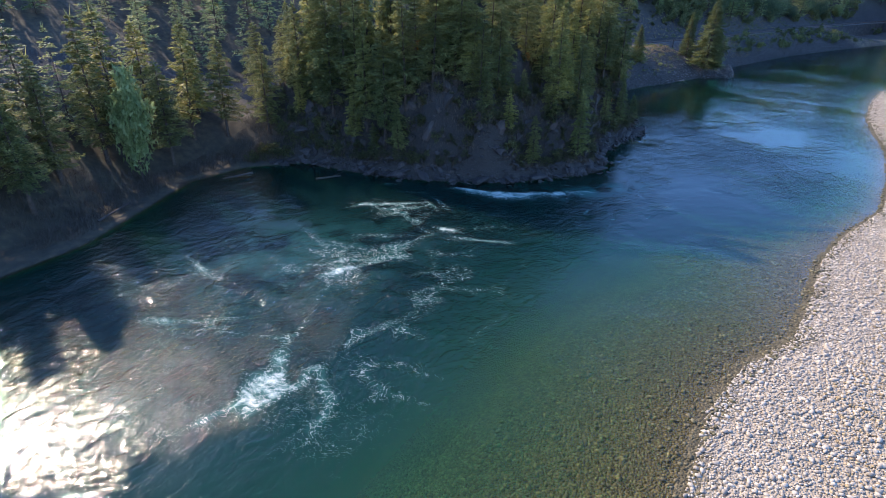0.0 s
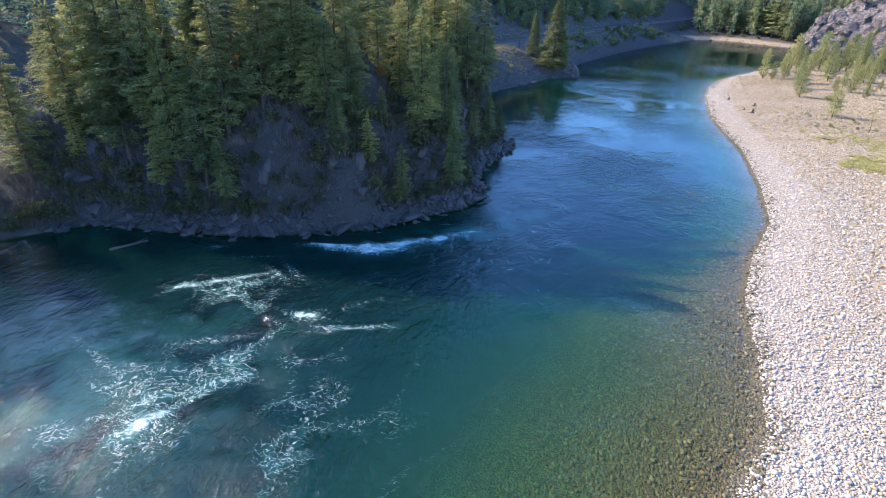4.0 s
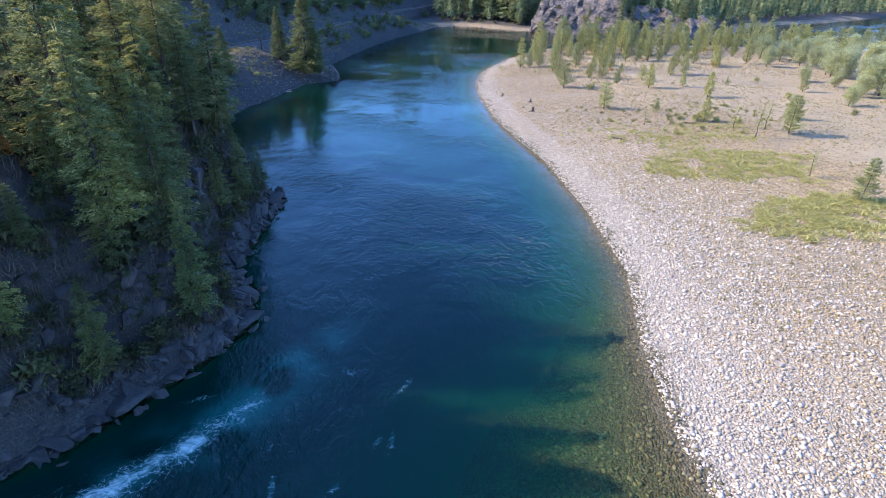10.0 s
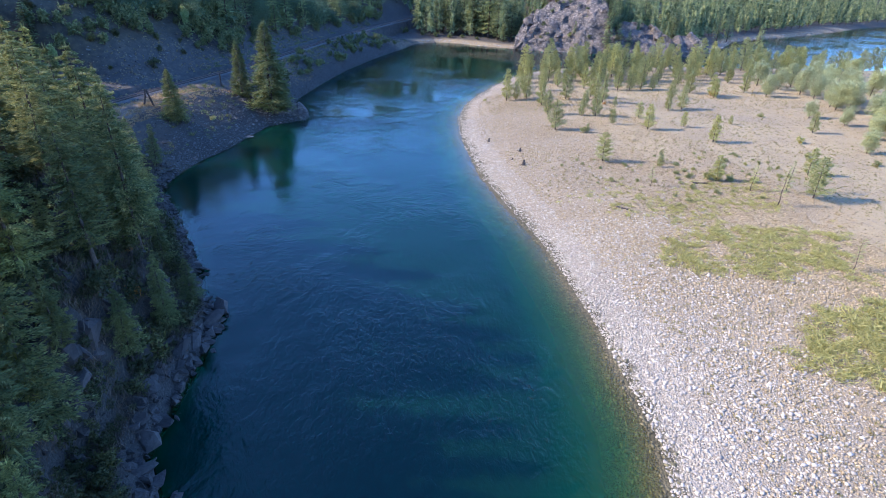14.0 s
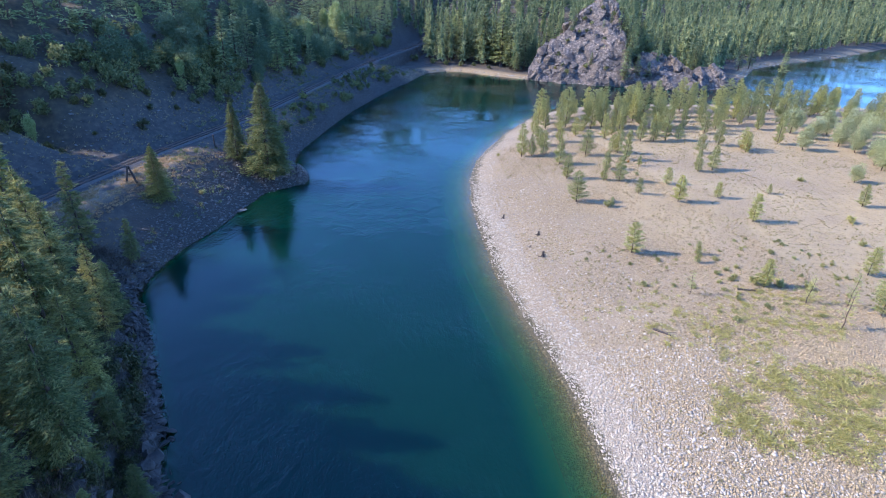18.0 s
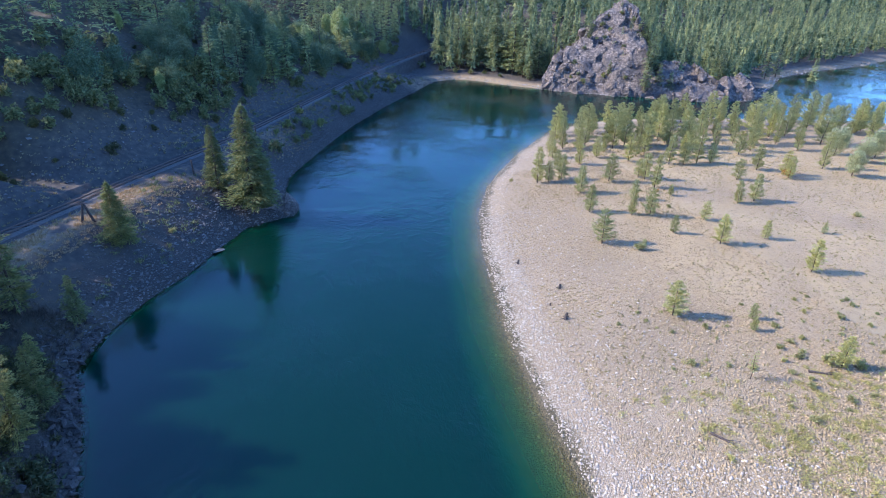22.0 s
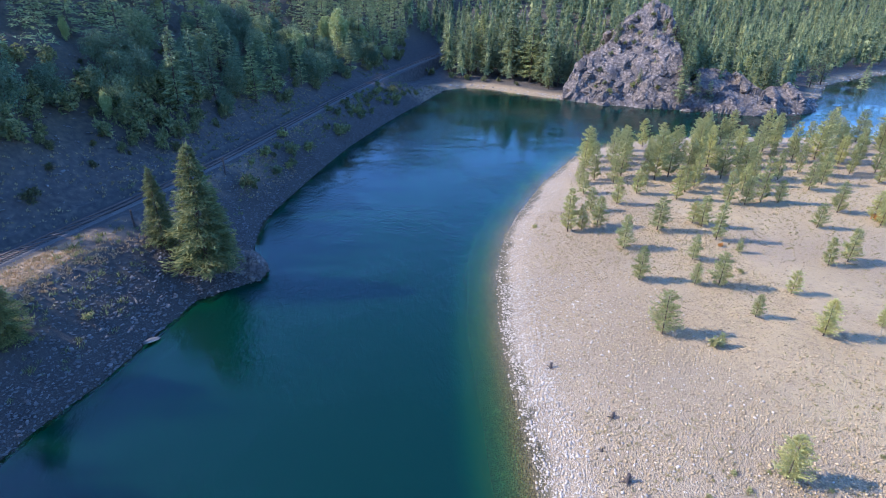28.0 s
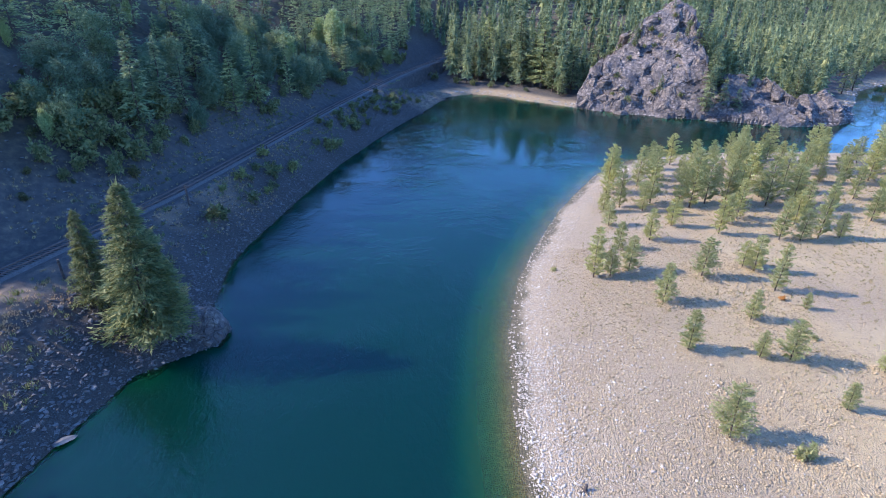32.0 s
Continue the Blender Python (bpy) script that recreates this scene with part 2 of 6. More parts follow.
def ground_material():
    m, ns, ls, p = mat("ground")
    pos = position(ns)
    big = tex(ns, ls, "Noise", 0.07, 5, pos).outputs[0]
    mid = tex(ns, ls, "Noise", 0.9, 5, pos).outputs[0]
    fine = tex(ns, ls, "Noise", 6.0, 4, pos).outputs[0]
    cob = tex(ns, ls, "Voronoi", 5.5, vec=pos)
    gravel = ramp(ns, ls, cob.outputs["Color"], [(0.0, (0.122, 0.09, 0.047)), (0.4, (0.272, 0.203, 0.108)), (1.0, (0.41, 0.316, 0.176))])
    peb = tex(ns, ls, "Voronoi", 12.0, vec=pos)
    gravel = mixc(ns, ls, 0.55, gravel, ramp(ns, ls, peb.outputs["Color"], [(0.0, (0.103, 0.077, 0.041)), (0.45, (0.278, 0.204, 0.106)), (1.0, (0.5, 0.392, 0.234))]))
    gravel = mixc(ns, ls, ramp(ns, ls, mid, [(0.4, (0, 0, 0)), (0.75, (0.45, 0.45, 0.45))]), gravel, (0.29, 0.213, 0.135))
    washed = ramp(ns, ls, cob.outputs["Color"], [(0.0, (0.2, 0.17, 0.132)), (0.45, (0.33, 0.285, 0.225)), (1.0, (0.48, 0.42, 0.335))])
    gravel = mixc(ns, ls, attr(ns, "washed"), gravel, washed)
    gravel = mixc(ns, ls, math_n(ns, ls, 'MULTIPLY', attr(ns, "dry"), ramp(ns, ls, mid, [(0.3, (0, 0, 0)), (0.6, (1, 1, 1))])), gravel, (0.37, 0.28, 0.14))
    floor = ramp(ns, ls, mid, [(0.25, (0.035, 0.03, 0.02)), (0.5, (0.062, 0.05, 0.03)), (0.75, (0.11, 0.086, 0.045))])
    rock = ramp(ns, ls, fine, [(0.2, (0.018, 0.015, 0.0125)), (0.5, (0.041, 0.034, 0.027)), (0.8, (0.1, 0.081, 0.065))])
    dryg = ramp(ns, ls, mid, [(0.3, (0.03, 0.026, 0.023)), (0.55, (0.06, 0.05, 0.041)), (0.8, (0.13, 0.104, 0.068))])
    bedc = ramp(ns, ls, cob.outputs["Color"], [(0.0, (0.036, 0.031, 0.015)), (0.5, (0.079, 0.066, 0.031)), (1.0, (0.17, 0.138, 0.072))])
    c = mixc(ns, ls, attr(ns, "dryg"), floor, dryg)
    c = mixc(ns, ls, attr(ns, "rock"), c, rock)
    c = mixc(ns, ls, attr(ns, "straw"), c, ramp(ns, ls, fine, [(0.25, (0.17, 0.115, 0.062)), (0.5, (0.3, 0.21, 0.118)), (0.75, (0.42, 0.31, 0.185))]))
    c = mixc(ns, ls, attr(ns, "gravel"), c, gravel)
    c = mixc(ns, ls, attr(ns, "bed"), c, bedc)
    c = mixc(ns, ls, 0.35, c, ramp(ns, ls, big, [(0.3, (0.6, 0.58, 0.55)), (0.7, (1.1, 1.08, 1.0))]), 'MULTIPLY')
    ls.new(c, p.inputs["Base Color"])
    p.inputs["Roughness"].default_value = 0.9
    stony = math_n(ns, ls, 'ADD', attr(ns, "gravel"), attr(ns, "bed"), True)
    crack = tex(ns, ls, "Voronoi", 1.4, vec=pos)
    crack.feature = 'DISTANCE_TO_EDGE'
    ck = math_n(ns, ls, 'MULTIPLY', ramp(ns, ls, crack.outputs["Distance"], [(0, (0, 0, 0)), (0.12, (1, 1, 1))]), attr(ns, "rock"))
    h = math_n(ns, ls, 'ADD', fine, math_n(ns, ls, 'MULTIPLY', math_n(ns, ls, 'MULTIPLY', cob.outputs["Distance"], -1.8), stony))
    h = math_n(ns, ls, 'ADD', h, math_n(ns, ls, 'MULTIPLY', ck, 0.3))
    bump(ns, ls, h, 0.7, 0.16, p)
    return m


def water_material():
    m, ns, ls, p = mat("river_water")
    ns.remove(p)
    pos = position(ns)
    out = ns["Material Output"]
    mp = ns.new("ShaderNodeMapping")
    mp.inputs["Scale"].default_value = (1.0, 0.6, 1.0)
    ls.new(pos, mp.inputs["Vector"])
    n1 = tex(ns, ls, "Noise", 0.35, 3, mp.outputs[0])
    n1.inputs["Distortion"].default_value = 1.2
    n2 = tex(ns, ls, "Noise", 1.6, 4, mp.outputs[0])
    n2.inputs["Distortion"].default_value = 1.0
    rough_area = attr(ns, "rapid")
    patch = tex(ns, ls, "Noise", 0.035, 3, pos).outputs[0]
    calm = ramp(ns, ls, patch, [(0.42, (0.18, 0.18, 0.18)), (0.62, (1, 1, 1))])
    amp = math_n(ns, ls, 'ADD', math_n(ns, ls, 'MULTIPLY', calm, math_n(ns, ls, 'ADD', math_n(ns, ls, 'MULTIPLY', attr(ns, "current"), 0.25), 0.34)), math_n(ns, ls, 'MULTIPLY', rough_area, 1.0))
    n3 = tex(ns, ls, "Noise", 4.5, 3, mp.outputs[0])
    h = math_n(ns, ls, 'ADD', n1.outputs[0], math_n(ns, ls, 'MULTIPLY', n2.outputs[0], 0.5))
    h = math_n(ns, ls, 'ADD', h, math_n(ns, ls, 'MULTIPLY', n3.outputs[0], 0.12))
    h = math_n(ns, ls, 'MULTIPLY', h, amp)
    b = ns.new("ShaderNodeBump")
    b.inputs["Strength"].default_value, b.inputs["Distance"].default_value = 1.0, 0.5
    ls.new(h, b.inputs["Height"])
    clear = math_n(ns, ls, 'POWER', 2.718, math_n(ns, ls, 'MULTIPLY', attr(ns, "depth"), -1.15))
    deep = ns.new("ShaderNodeSubsurfaceScattering")
    deep.falloff = 'BURLEY'
    deep.inputs["Scale"].default_value = 1.0
    deep.inputs["Radius"].default_value = (4.0, 5.0, 5.5)
    tint = ramp(ns, ls, attr(ns, "depth"), [(0.0, (0.028, 0.046, 0.012)), (0.2, (0.009, 0.04, 0.011)), (0.45, (0.0042, 0.029, 0.0132)), (1.0, (0.003, 0.0172, 0.012))])
    dn = math_n(ns, ls, 'DIVIDE', attr(ns, "depth"), 4.0)
    ls.new(dn, tint.node.inputs[0])
    milky = math_n(ns, ls, 'MAXIMUM', ramp(ns, ls, attr(ns, "foam"), [(0.45, (0, 0, 0)), (0.95, (0.6, 0.6, 0.6))]), attr(ns, "churn"))
    # navy body colour painted in for shade and dark sky reflection below the bluff
    tint = mixc(ns, ls, math_n(ns, ls, 'MULTIPLY', attr(ns, "shade_tint"), 0.85), tint, (0.0022, 0.0085, 0.0105))
    ls.new(mixc(ns, ls, milky, tint, (0.042, 0.125, 0.105)), deep.inputs[0])
    tr = ns.new("ShaderNodeBsdfTransparent")
    ls.new(ramp(ns, ls, dn, [(0.0, (0.96, 0.98, 0.93)), (0.1, (0.8, 0.93, 0.66)), (0.3, (0.45, 0.84, 0.42)), (1.0, (0.2, 0.6, 0.4))]), tr.inputs[0])
    body = ns.new("ShaderNodeMixShader")
    ls.new(clear, body.inputs[0])
    ls.new(deep.outputs[0], body.inputs[1])
    ls.new(tr.outputs[0], body.inputs[2])
    gl = ns.new("ShaderNodeBsdfGlossy")
    ls.new(math_n(ns, ls, 'ADD', math_n(ns, ls, 'MULTIPLY', rough_area, 0.035), 0.05), gl.inputs["Roughness"])
    ls.new(b.outputs[0], gl.inputs["Normal"])
    fr = ns.new("ShaderNodeFresnel")
    fr.inputs[0].default_value = 1.33
    ls.new(b.outputs[0], fr.inputs["Normal"])
    surf = ns.new("ShaderNodeMixShader")
    ls.new(fr.outputs[0], surf.inputs[0])
    ls.new(body.outputs[0], surf.inputs[1])
    ls.new(gl.outputs[0], surf.inputs[2])
    # broken white water
    fo = ns.new("ShaderNodeBsdfDiffuse")
    fo.inputs[0].default_value = (0.75, 0.8, 0.82, 1)
    fm = ns.new("ShaderNodeMapping")
    fm.inputs["Scale"].default_value = (0.55, 1.0, 1.0)
    fm.inputs["Rotation"].default_value = (0, 0, radians(-28))
    ls.new(pos, fm.inputs["Vector"])
    f1 = tex(ns, ls, "Noise", 1.1, 6, fm.outputs[0], 0.65)
    f1.inputs["Distortion"].default_value = 1.5
    foam = attr(ns, "foam")
    lvl = math_n(ns, ls, 'ADD', f1.outputs[0], math_n(ns, ls, 'SUBTRACT', foam, 1.0))
    solid = ramp(ns, ls, lvl, [(0.3, (0, 0, 0)), (0.46, (0.5, 0.5, 0.5)), (0.7, (1, 1, 1))])
    # thin broken lace drawn out by the eddies, also painted in for sun glints
    warp = tex(ns, ls, "Noise", 0.35, 5, pos)
    wv = ns.new("ShaderNodeVectorMath")
    wv.operation = 'MULTIPLY_ADD'
    ls.new(warp.outputs["Color"], wv.inputs[0])
    wv.inputs[1].default_value = (6, 6, 6)
    ls.new(fm.outputs[0], wv.inputs[2])
    vo = tex(ns, ls, "Voronoi", 1.5, vec=wv.outputs[0])
    vo.feature = 'DISTANCE_TO_EDGE'
    thin = ramp(ns, ls, vo.outputs["Distance"], [(0.0, (1, 1, 1)), (0.075, (0, 0, 0))])
    f2 = tex(ns, ls, "Noise", 2.6, 3, wv.outputs[0])
    brk = ramp(ns, ls, math_n(ns, ls, 'ADD', f2.outputs[0], math_n(ns, ls, 'MULTIPLY', foam, 0.4)), [(0.6, (0, 0, 0)), (0.85, (1, 1, 1))])
    lace = math_n(ns, ls, 'MULTIPLY', math_n(ns, ls, 'MULTIPLY', thin, brk), ramp(ns, ls, foam, [(0.12, (0, 0, 0)), (0.55, (0.7, 0.7, 0.7))]))
    fmask = math_n(ns, ls, 'MAXIMUM', solid, lace)
    froth = ramp(ns, ls, lvl, [(0.3, (0.15, 0.26, 0.25)), (0.5, (0.45, 0.52, 0.46)), (0.75, (0.84, 0.81, 0.7))])
    ls.new(mixc(ns, ls, lace, froth, (0.86, 0.83, 0.73)), fo.inputs[0])
    fin = ns.new("ShaderNodeMixShader")
    ls.new(fmask, fin.inputs[0])
    ls.new(surf.outputs[0], fin.inputs[1])
    ls.new(fo.outputs[0], fin.inputs[2])
    ls.new(fin.outputs[0], out.inputs[0])
    return m


def simple(name, lo, hi, scale=2.0, rough=0.85, bumps=0.4, dist=0.05, island=0.0, per_object=0.0):
    m, ns, ls, p = mat(name)
    tc = ns.new("ShaderNodeTexCoord").outputs["Object"]
    n = tex(ns, ls, "Noise", scale, 6, tc)
    n2 = tex(ns, ls, "Noise", scale * 7, 3, tc)
    c = ramp(ns, ls, n.outputs[0], [(0.3, lo), (0.7, hi)])
    c = mixc(ns, ls, 0.4, c, ramp(ns, ls, n2.outputs[0], [(0.3, (0.55, 0.55, 0.55)), (0.7, (1.2, 1.2, 1.2))]), 'MULTIPLY')
    if island:
        g = ns.new("ShaderNodeNewGeometry")
        v = 1 - island
        c = mixc(ns, ls, 1.0, c, ramp(ns, ls, g.outputs["Random Per Island"], [(0, (v, v, v)), (1, (1 + island, 1 + island * 0.97, 1 + island * 0.92))]), 'MULTIPLY')
    if per_object:
        o = ns.new("ShaderNodeObjectInfo")
        v = 1 - per_object
        c = mixc(ns, ls, 1.0, c, ramp(ns, ls, o.outputs["Random"], [(0, (v, v, v)), (1, (1 + per_object,) * 3)]), 'MULTIPLY')
    ls.new(c, p.inputs["Base Color"])
    p.inputs["Roughness"].default_value = rough
    bump(ns, ls, math_n(ns, ls, 'ADD', n.outputs[0], n2.outputs[0]), bumps, dist, p)
    return m


def cliff_material():
    m, ns, ls, p = mat("cliff_rock")
    pos = position(ns)
    mp = ns.new("ShaderNodeMapping")
    mp.inputs["Scale"].default_value = (1.0, 1.0, 1.3)
    mp.inputs["Rotation"].default_value = (0.5, 0.6, 0.3)
    ls.new(pos, mp.inputs["Vector"])
    big = tex(ns, ls, "Noise", 0.09, 5, mp.outputs[0]).outputs[0]
    fine = tex(ns, ls, "Noise", 0.8, 8, mp.outputs[0], 0.7).outputs[0]
    wp = ns.new("ShaderNodeVectorMath")
    wp.operation = 'MULTIPLY_ADD'
    ls.new(tex(ns, ls, "Noise", 0.5, 4, mp.outputs[0]).outputs["Color"], wp.inputs[0])
    wp.inputs[1].default_value = (3.0, 3.0, 3.0)
    ls.new(mp.outputs[0], wp.inputs[2])
    cr = tex(ns, ls, "Voronoi", 0.45, vec=wp.outputs[0])
    cr.feature = 'DISTANCE_TO_EDGE'
    crack = ramp(ns, ls, cr.outputs["Distance"], [(0.0, (0.35, 0.33, 0.32)), (0.09, (1, 1, 1))])
    c = ramp(ns, ls, fine, [(0.3, (0.05, 0.042, 0.037)), (0.5, (0.14, 0.115, 0.095)), (0.72, (0.38, 0.305, 0.24))])
    c = mixc(ns, ls, ramp(ns, ls, big, [(0.52, (0, 0, 0)), (0.68, (0.7, 0.7, 0.7))]), c, (0.22, 0.165, 0.11))
    slab = tex(ns, ls, "Noise", 0.16, 4, mp.outputs[0]).outputs[0]
    c = mixc(ns, ls, ramp(ns, ls, slab, [(0.5, (0, 0, 0)), (0.6, (0.75, 0.75, 0.75))]), c, (0.07, 0.062, 0.06))
    c = mixc(ns, ls, 0.5, c, crack, 'MULTIPLY')
    ls.new(c, p.inputs["Base Color"])
    p.inputs["Roughness"].default_value = 0.92
    h = math_n(ns, ls, 'ADD', fine, math_n(ns, ls, 'MULTIPLY', crack, 0.5))
    bump(ns, ls, h, 1.0, 0.8, p)
    return m


def leaf(name, lo, hi, spread=0.25, through_light=0.3, stands=0.0):
    m, ns, ls, p = mat(name)
    out = ns["Material Output"]
    g = ns.new("ShaderNodeNewGeometry")
    o = ns.new("ShaderNodeObjectInfo")
    c = ramp(ns, ls, g.outputs["Random Per Island"], [(0.0, lo), (1.0, hi)])
    v = 1 - spread
    c = mixc(ns, ls, 1.0, c, ramp(ns, ls, o.outputs["Random"], [(0, (v, v * 1.02, v)), (0.6, (1, 1, 1)), (1, (1 + spread * 1.3, 1 + spread, 1))]), 'MULTIPLY')
    if stands:
        pn = tex(ns, ls, "Noise", 0.16, 3, position(ns)).outputs[0]
        a, b = 1 - stands, 1 + stands
        c = mixc(ns, ls, 1.0, c, ramp(ns, ls, pn, [(0.35, (a * 0.9, a, a)), (0.5, (1, 1, 1)), (0.65, (b * 1.08, b, b * 0.9))]), 'MULTIPLY')
    ls.new(c, p.inputs["Base Color"])
    p.inputs["Roughness"].default_value = 0.6
    p.inputs["Specular IOR Level"].default_value = 0.25
    t = ns.new("ShaderNodeBsdfTranslucent")
    ls.new(c, t.inputs[0])
    mx = ns.new("ShaderNodeMixShader")
    mx.inputs[0].default_value = through_light
    ls.new(p.outputs[0], mx.inputs[1])
    ls.new(t.outputs[0], mx.inputs[2])
    ls.new(mx.outputs[0], out.inputs[0])
    return m


GROUND, WATER = ground_material(), water_material()
BARK = simple("bark", (0.05, 0.035, 0.025), (0.14, 0.1, 0.07), 3, 0.95, 0.6)
FIR = leaf("fir_needles", (0.11, 0.13, 0.05), (0.37, 0.355, 0.12), 0.3, 0.42, 0.25)
# paler and bluer than the near firs: distance haze put into the needle colour
FIRFAR = leaf("hazed_far_needles", (0.115, 0.155, 0.082), (0.35, 0.375, 0.175), 0.25, 0.4, 0.3)
PINE = leaf("pine_needles", (0.22, 0.235, 0.085), (0.48, 0.46, 0.185), 0.2, 0.45)
SPRUCE = leaf("spruce_needles", (0.08, 0.105, 0.04), (0.26, 0.26, 0.09), 0.2, 0.35)
COTTON = leaf("cottonwood_leaves", (0.28, 0.295, 0.135), (0.5, 0.5, 0.255), 0.15, 0.45)
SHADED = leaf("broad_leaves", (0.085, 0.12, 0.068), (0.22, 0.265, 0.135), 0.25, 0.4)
TWIG = leaf("bare_twigs", (0.045, 0.036, 0.028), (0.16, 0.125, 0.095), 0.2, 0.0)
YELLOW = leaf("yellow_green_leaves", (0.22, 0.26, 0.09), (0.42, 0.45, 0.18), 0.15, 0.45)
BUSH = leaf("willow_leaves", (0.22, 0.22, 0.08), (0.43, 0.4, 0.165), 0.2, 0.45)
STRAW = leaf("dry_grass", (0.24, 0.18, 0.08), (0.45, 0.36, 0.18), 0.2, 0.3)
COBBLE = simple("river_cobble", (0.3, 0.257, 0.195), (0.5, 0.435, 0.338), 1.4, 0.85, 0.3, 0.02, 0.25)
BARSTONE = simple("beige_stone", (0.24, 0.18, 0.094), (0.41, 0.315, 0.176), 1.4, 0.9, 0.3, 0.02, 0.3)
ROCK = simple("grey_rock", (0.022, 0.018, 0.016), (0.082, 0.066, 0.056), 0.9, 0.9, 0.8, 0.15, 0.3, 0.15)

BRUSH = leaf("brush_leaves", (0.08, 0.1, 0.04), (0.25, 0.25, 0.1), 0.3, 0.4)
STRAWGREEN = leaf("yellowing_grass", (0.2, 0.18, 0.06), (0.36, 0.3, 0.12), 0.2, 0.35)
STONE = simple("grey_stone", (0.044, 0.04, 0.037), (0.18, 0.163, 0.147), 1.2, 0.9, 0.5, 0.05, 0.3, 0.2)
CLIFF = cliff_material()
BEDSTONE = simple("algae_stone", (0.06, 0.051, 0.022), (0.19, 0.157, 0.07), 1.0, 0.7, 0.3, 0.03, 0.35)
BALLAST = simple("ballast", (0.06, 0.052, 0.046), (0.14, 0.12, 0.105), 5.0, 0.95, 1.0, 0.05)
RUST = simple("rusty_rail", (0.09, 0.05, 0.035), (0.2, 0.13, 0.09), 6.0, 0.5, 0.2, 0.01)
PALE = simple("pale_stone", (0.2, 0.175, 0.15), (0.4, 0.36, 0.32), 0.7, 0.9, 0.5, 0.05, 0.3)
TIE = simple("tie_wood", (0.045, 0.038, 0.032), (0.13, 0.11, 0.095), 4.0, 0.9, 0.5, 0.02, 0, 0.3)
WOOD = simple("weathered_wood", (0.03, 0.023, 0.02), (0.1, 0.078, 0.064), 4.0, 0.9, 0.5, 0.02)

# ---- ground: one sheet out to the hills ----
gx, gy = axis(-95, 245, 1.15, -900, 1000, 1.13), axis(-235, 215, 1.1, -620, 950, 1.13)
gx = np.r_[gx[gx < -63], np.arange(-62.5, -3, 0.65), gx[gx > -3]]
gy = np.r_[gy[gy < -166], np.arange(-165.5, -48, 0.65), gy[gy > -48]]
X, Y = np.meshgrid(gx, gy)
X, Y = X.ravel(), Y.ravel()
Z, info = ground_z(X, Y)
me = mesh_np("ground", np.stack([X, Y, Z], 1), grid_faces(len(gx), len(gy)), [GROUND], True)
gr = (info["east"] & ~info["wet"]).astype(float)
far_beach = (~info["east"] & ~info["wet"]) * sstep(150, 165, Y) * sstep(10, 4, info["dw"])
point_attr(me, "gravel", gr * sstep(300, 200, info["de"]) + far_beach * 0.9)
point_attr(me, "dry", gr * sstep(12, 45, info["de"]) * sstep(0.3, 0.55, fbm(X * 0.05, Y * 0.05, 31)))
point_attr(me, "washed", gr * np.exp(-info["de"] / np.where(Y < -165, 24, 14)) * (0.35 + 0.65 * sstep(-70, -120, Y)))
wetline = info["de"] + (fbm(X * 0.35, Y * 0.35, 91) - 0.5) * 3
point_attr(me, "bed", np.where(info["wet"], (info["de"] < info["dw"]) * 1.0, 0.0) + sstep(2.4, 1.2, wetline) * info["east"] * ~info["wet"])
bank = (~info["east"] & ~info["wet"])
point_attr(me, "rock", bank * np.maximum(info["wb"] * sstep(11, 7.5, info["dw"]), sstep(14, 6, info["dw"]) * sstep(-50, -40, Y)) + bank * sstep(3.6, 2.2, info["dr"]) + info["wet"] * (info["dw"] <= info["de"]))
point_attr(me, "dryg", bank * info["wb"] * sstep(7, 11, info["dw"]) * sstep(40, 30, info["dw"]) * 0.9 + bank * sstep(-60, -45, Y) * sstep(22, 10, info["dr"]) + bank * sstep(140, 170, Y) * sstep(40, 15, info["dw"]))
straw = bank * ~info["west_of_rail"] * sstep(-44, -36, Y) * sstep(52, 40, Y) * sstep(3.2, 4.6, info["dr"]) * sstep(12, 8, info["dr"]) * sstep(0.34, 0.5, fbm(X * 0.18, Y * 0.18, 93))
point_attr(me, "straw", straw * (0.85 - 0.55 * sstep(-10, 2, Y)))
ground = new("ground", me)
tagged(ground, "pale cobble bar, rocky banks and wooded hillsides along the river", "ground", kind="structure")

# ---- river surface ----
wx, wy = axis(-66, 6, 0.4, -140, 1150, 1.05), axis(-230, -140, 0.4, -420, 380, 1.045)
X, Y = np.meshgrid(wx, wy)
X, Y = X.ravel(), Y.ravel()
zb, wi = ground_z(X, Y)
keep = wi["wet"] | (np.minimum(wi["dw"], wi["de"]) < 6 + 0.15 * np.maximum(X - 42, 0))
F = grid_faces(len(wx), len(wy))
F = F[keep[F].all(1)]


def blob(cx, cy, rx, ry, turn=0.0):
    a = radians(turn)
    u, v = (X - cx) * math.cos(a) + (Y - cy) * math.sin(a), -(X - cx) * math.sin(a) + (Y - cy) * math.cos(a)
    return np.exp(-(u / rx) ** 2 - (v / ry) ** 2)


rapid = np.clip(blob(-22, -190, 22, 15, 55) + blob(-22, -174, 12, 9, 20) + blob(-15, -153, 15, 3.5, 27) + 0.7 * blob(-36, -206, 20, 14), 0, 1)
hot = blob(-19, -188, 8, 4, -20) + blob(-17, -196, 5, 4) + 0.8 * blob(-24, -199, 9, 4) + 0.7 * blob(-17, -174, 6, 2.5, 10) + blob(-14, -207, 9, 5) + blob(-34, -212, 20, 10) + 0.6 * blob(-48, -184, 5, 4)
rapid = rapid * (0.3 + 0.9 * np.clip(hot, 0, 1)).clip(0, 1.1)
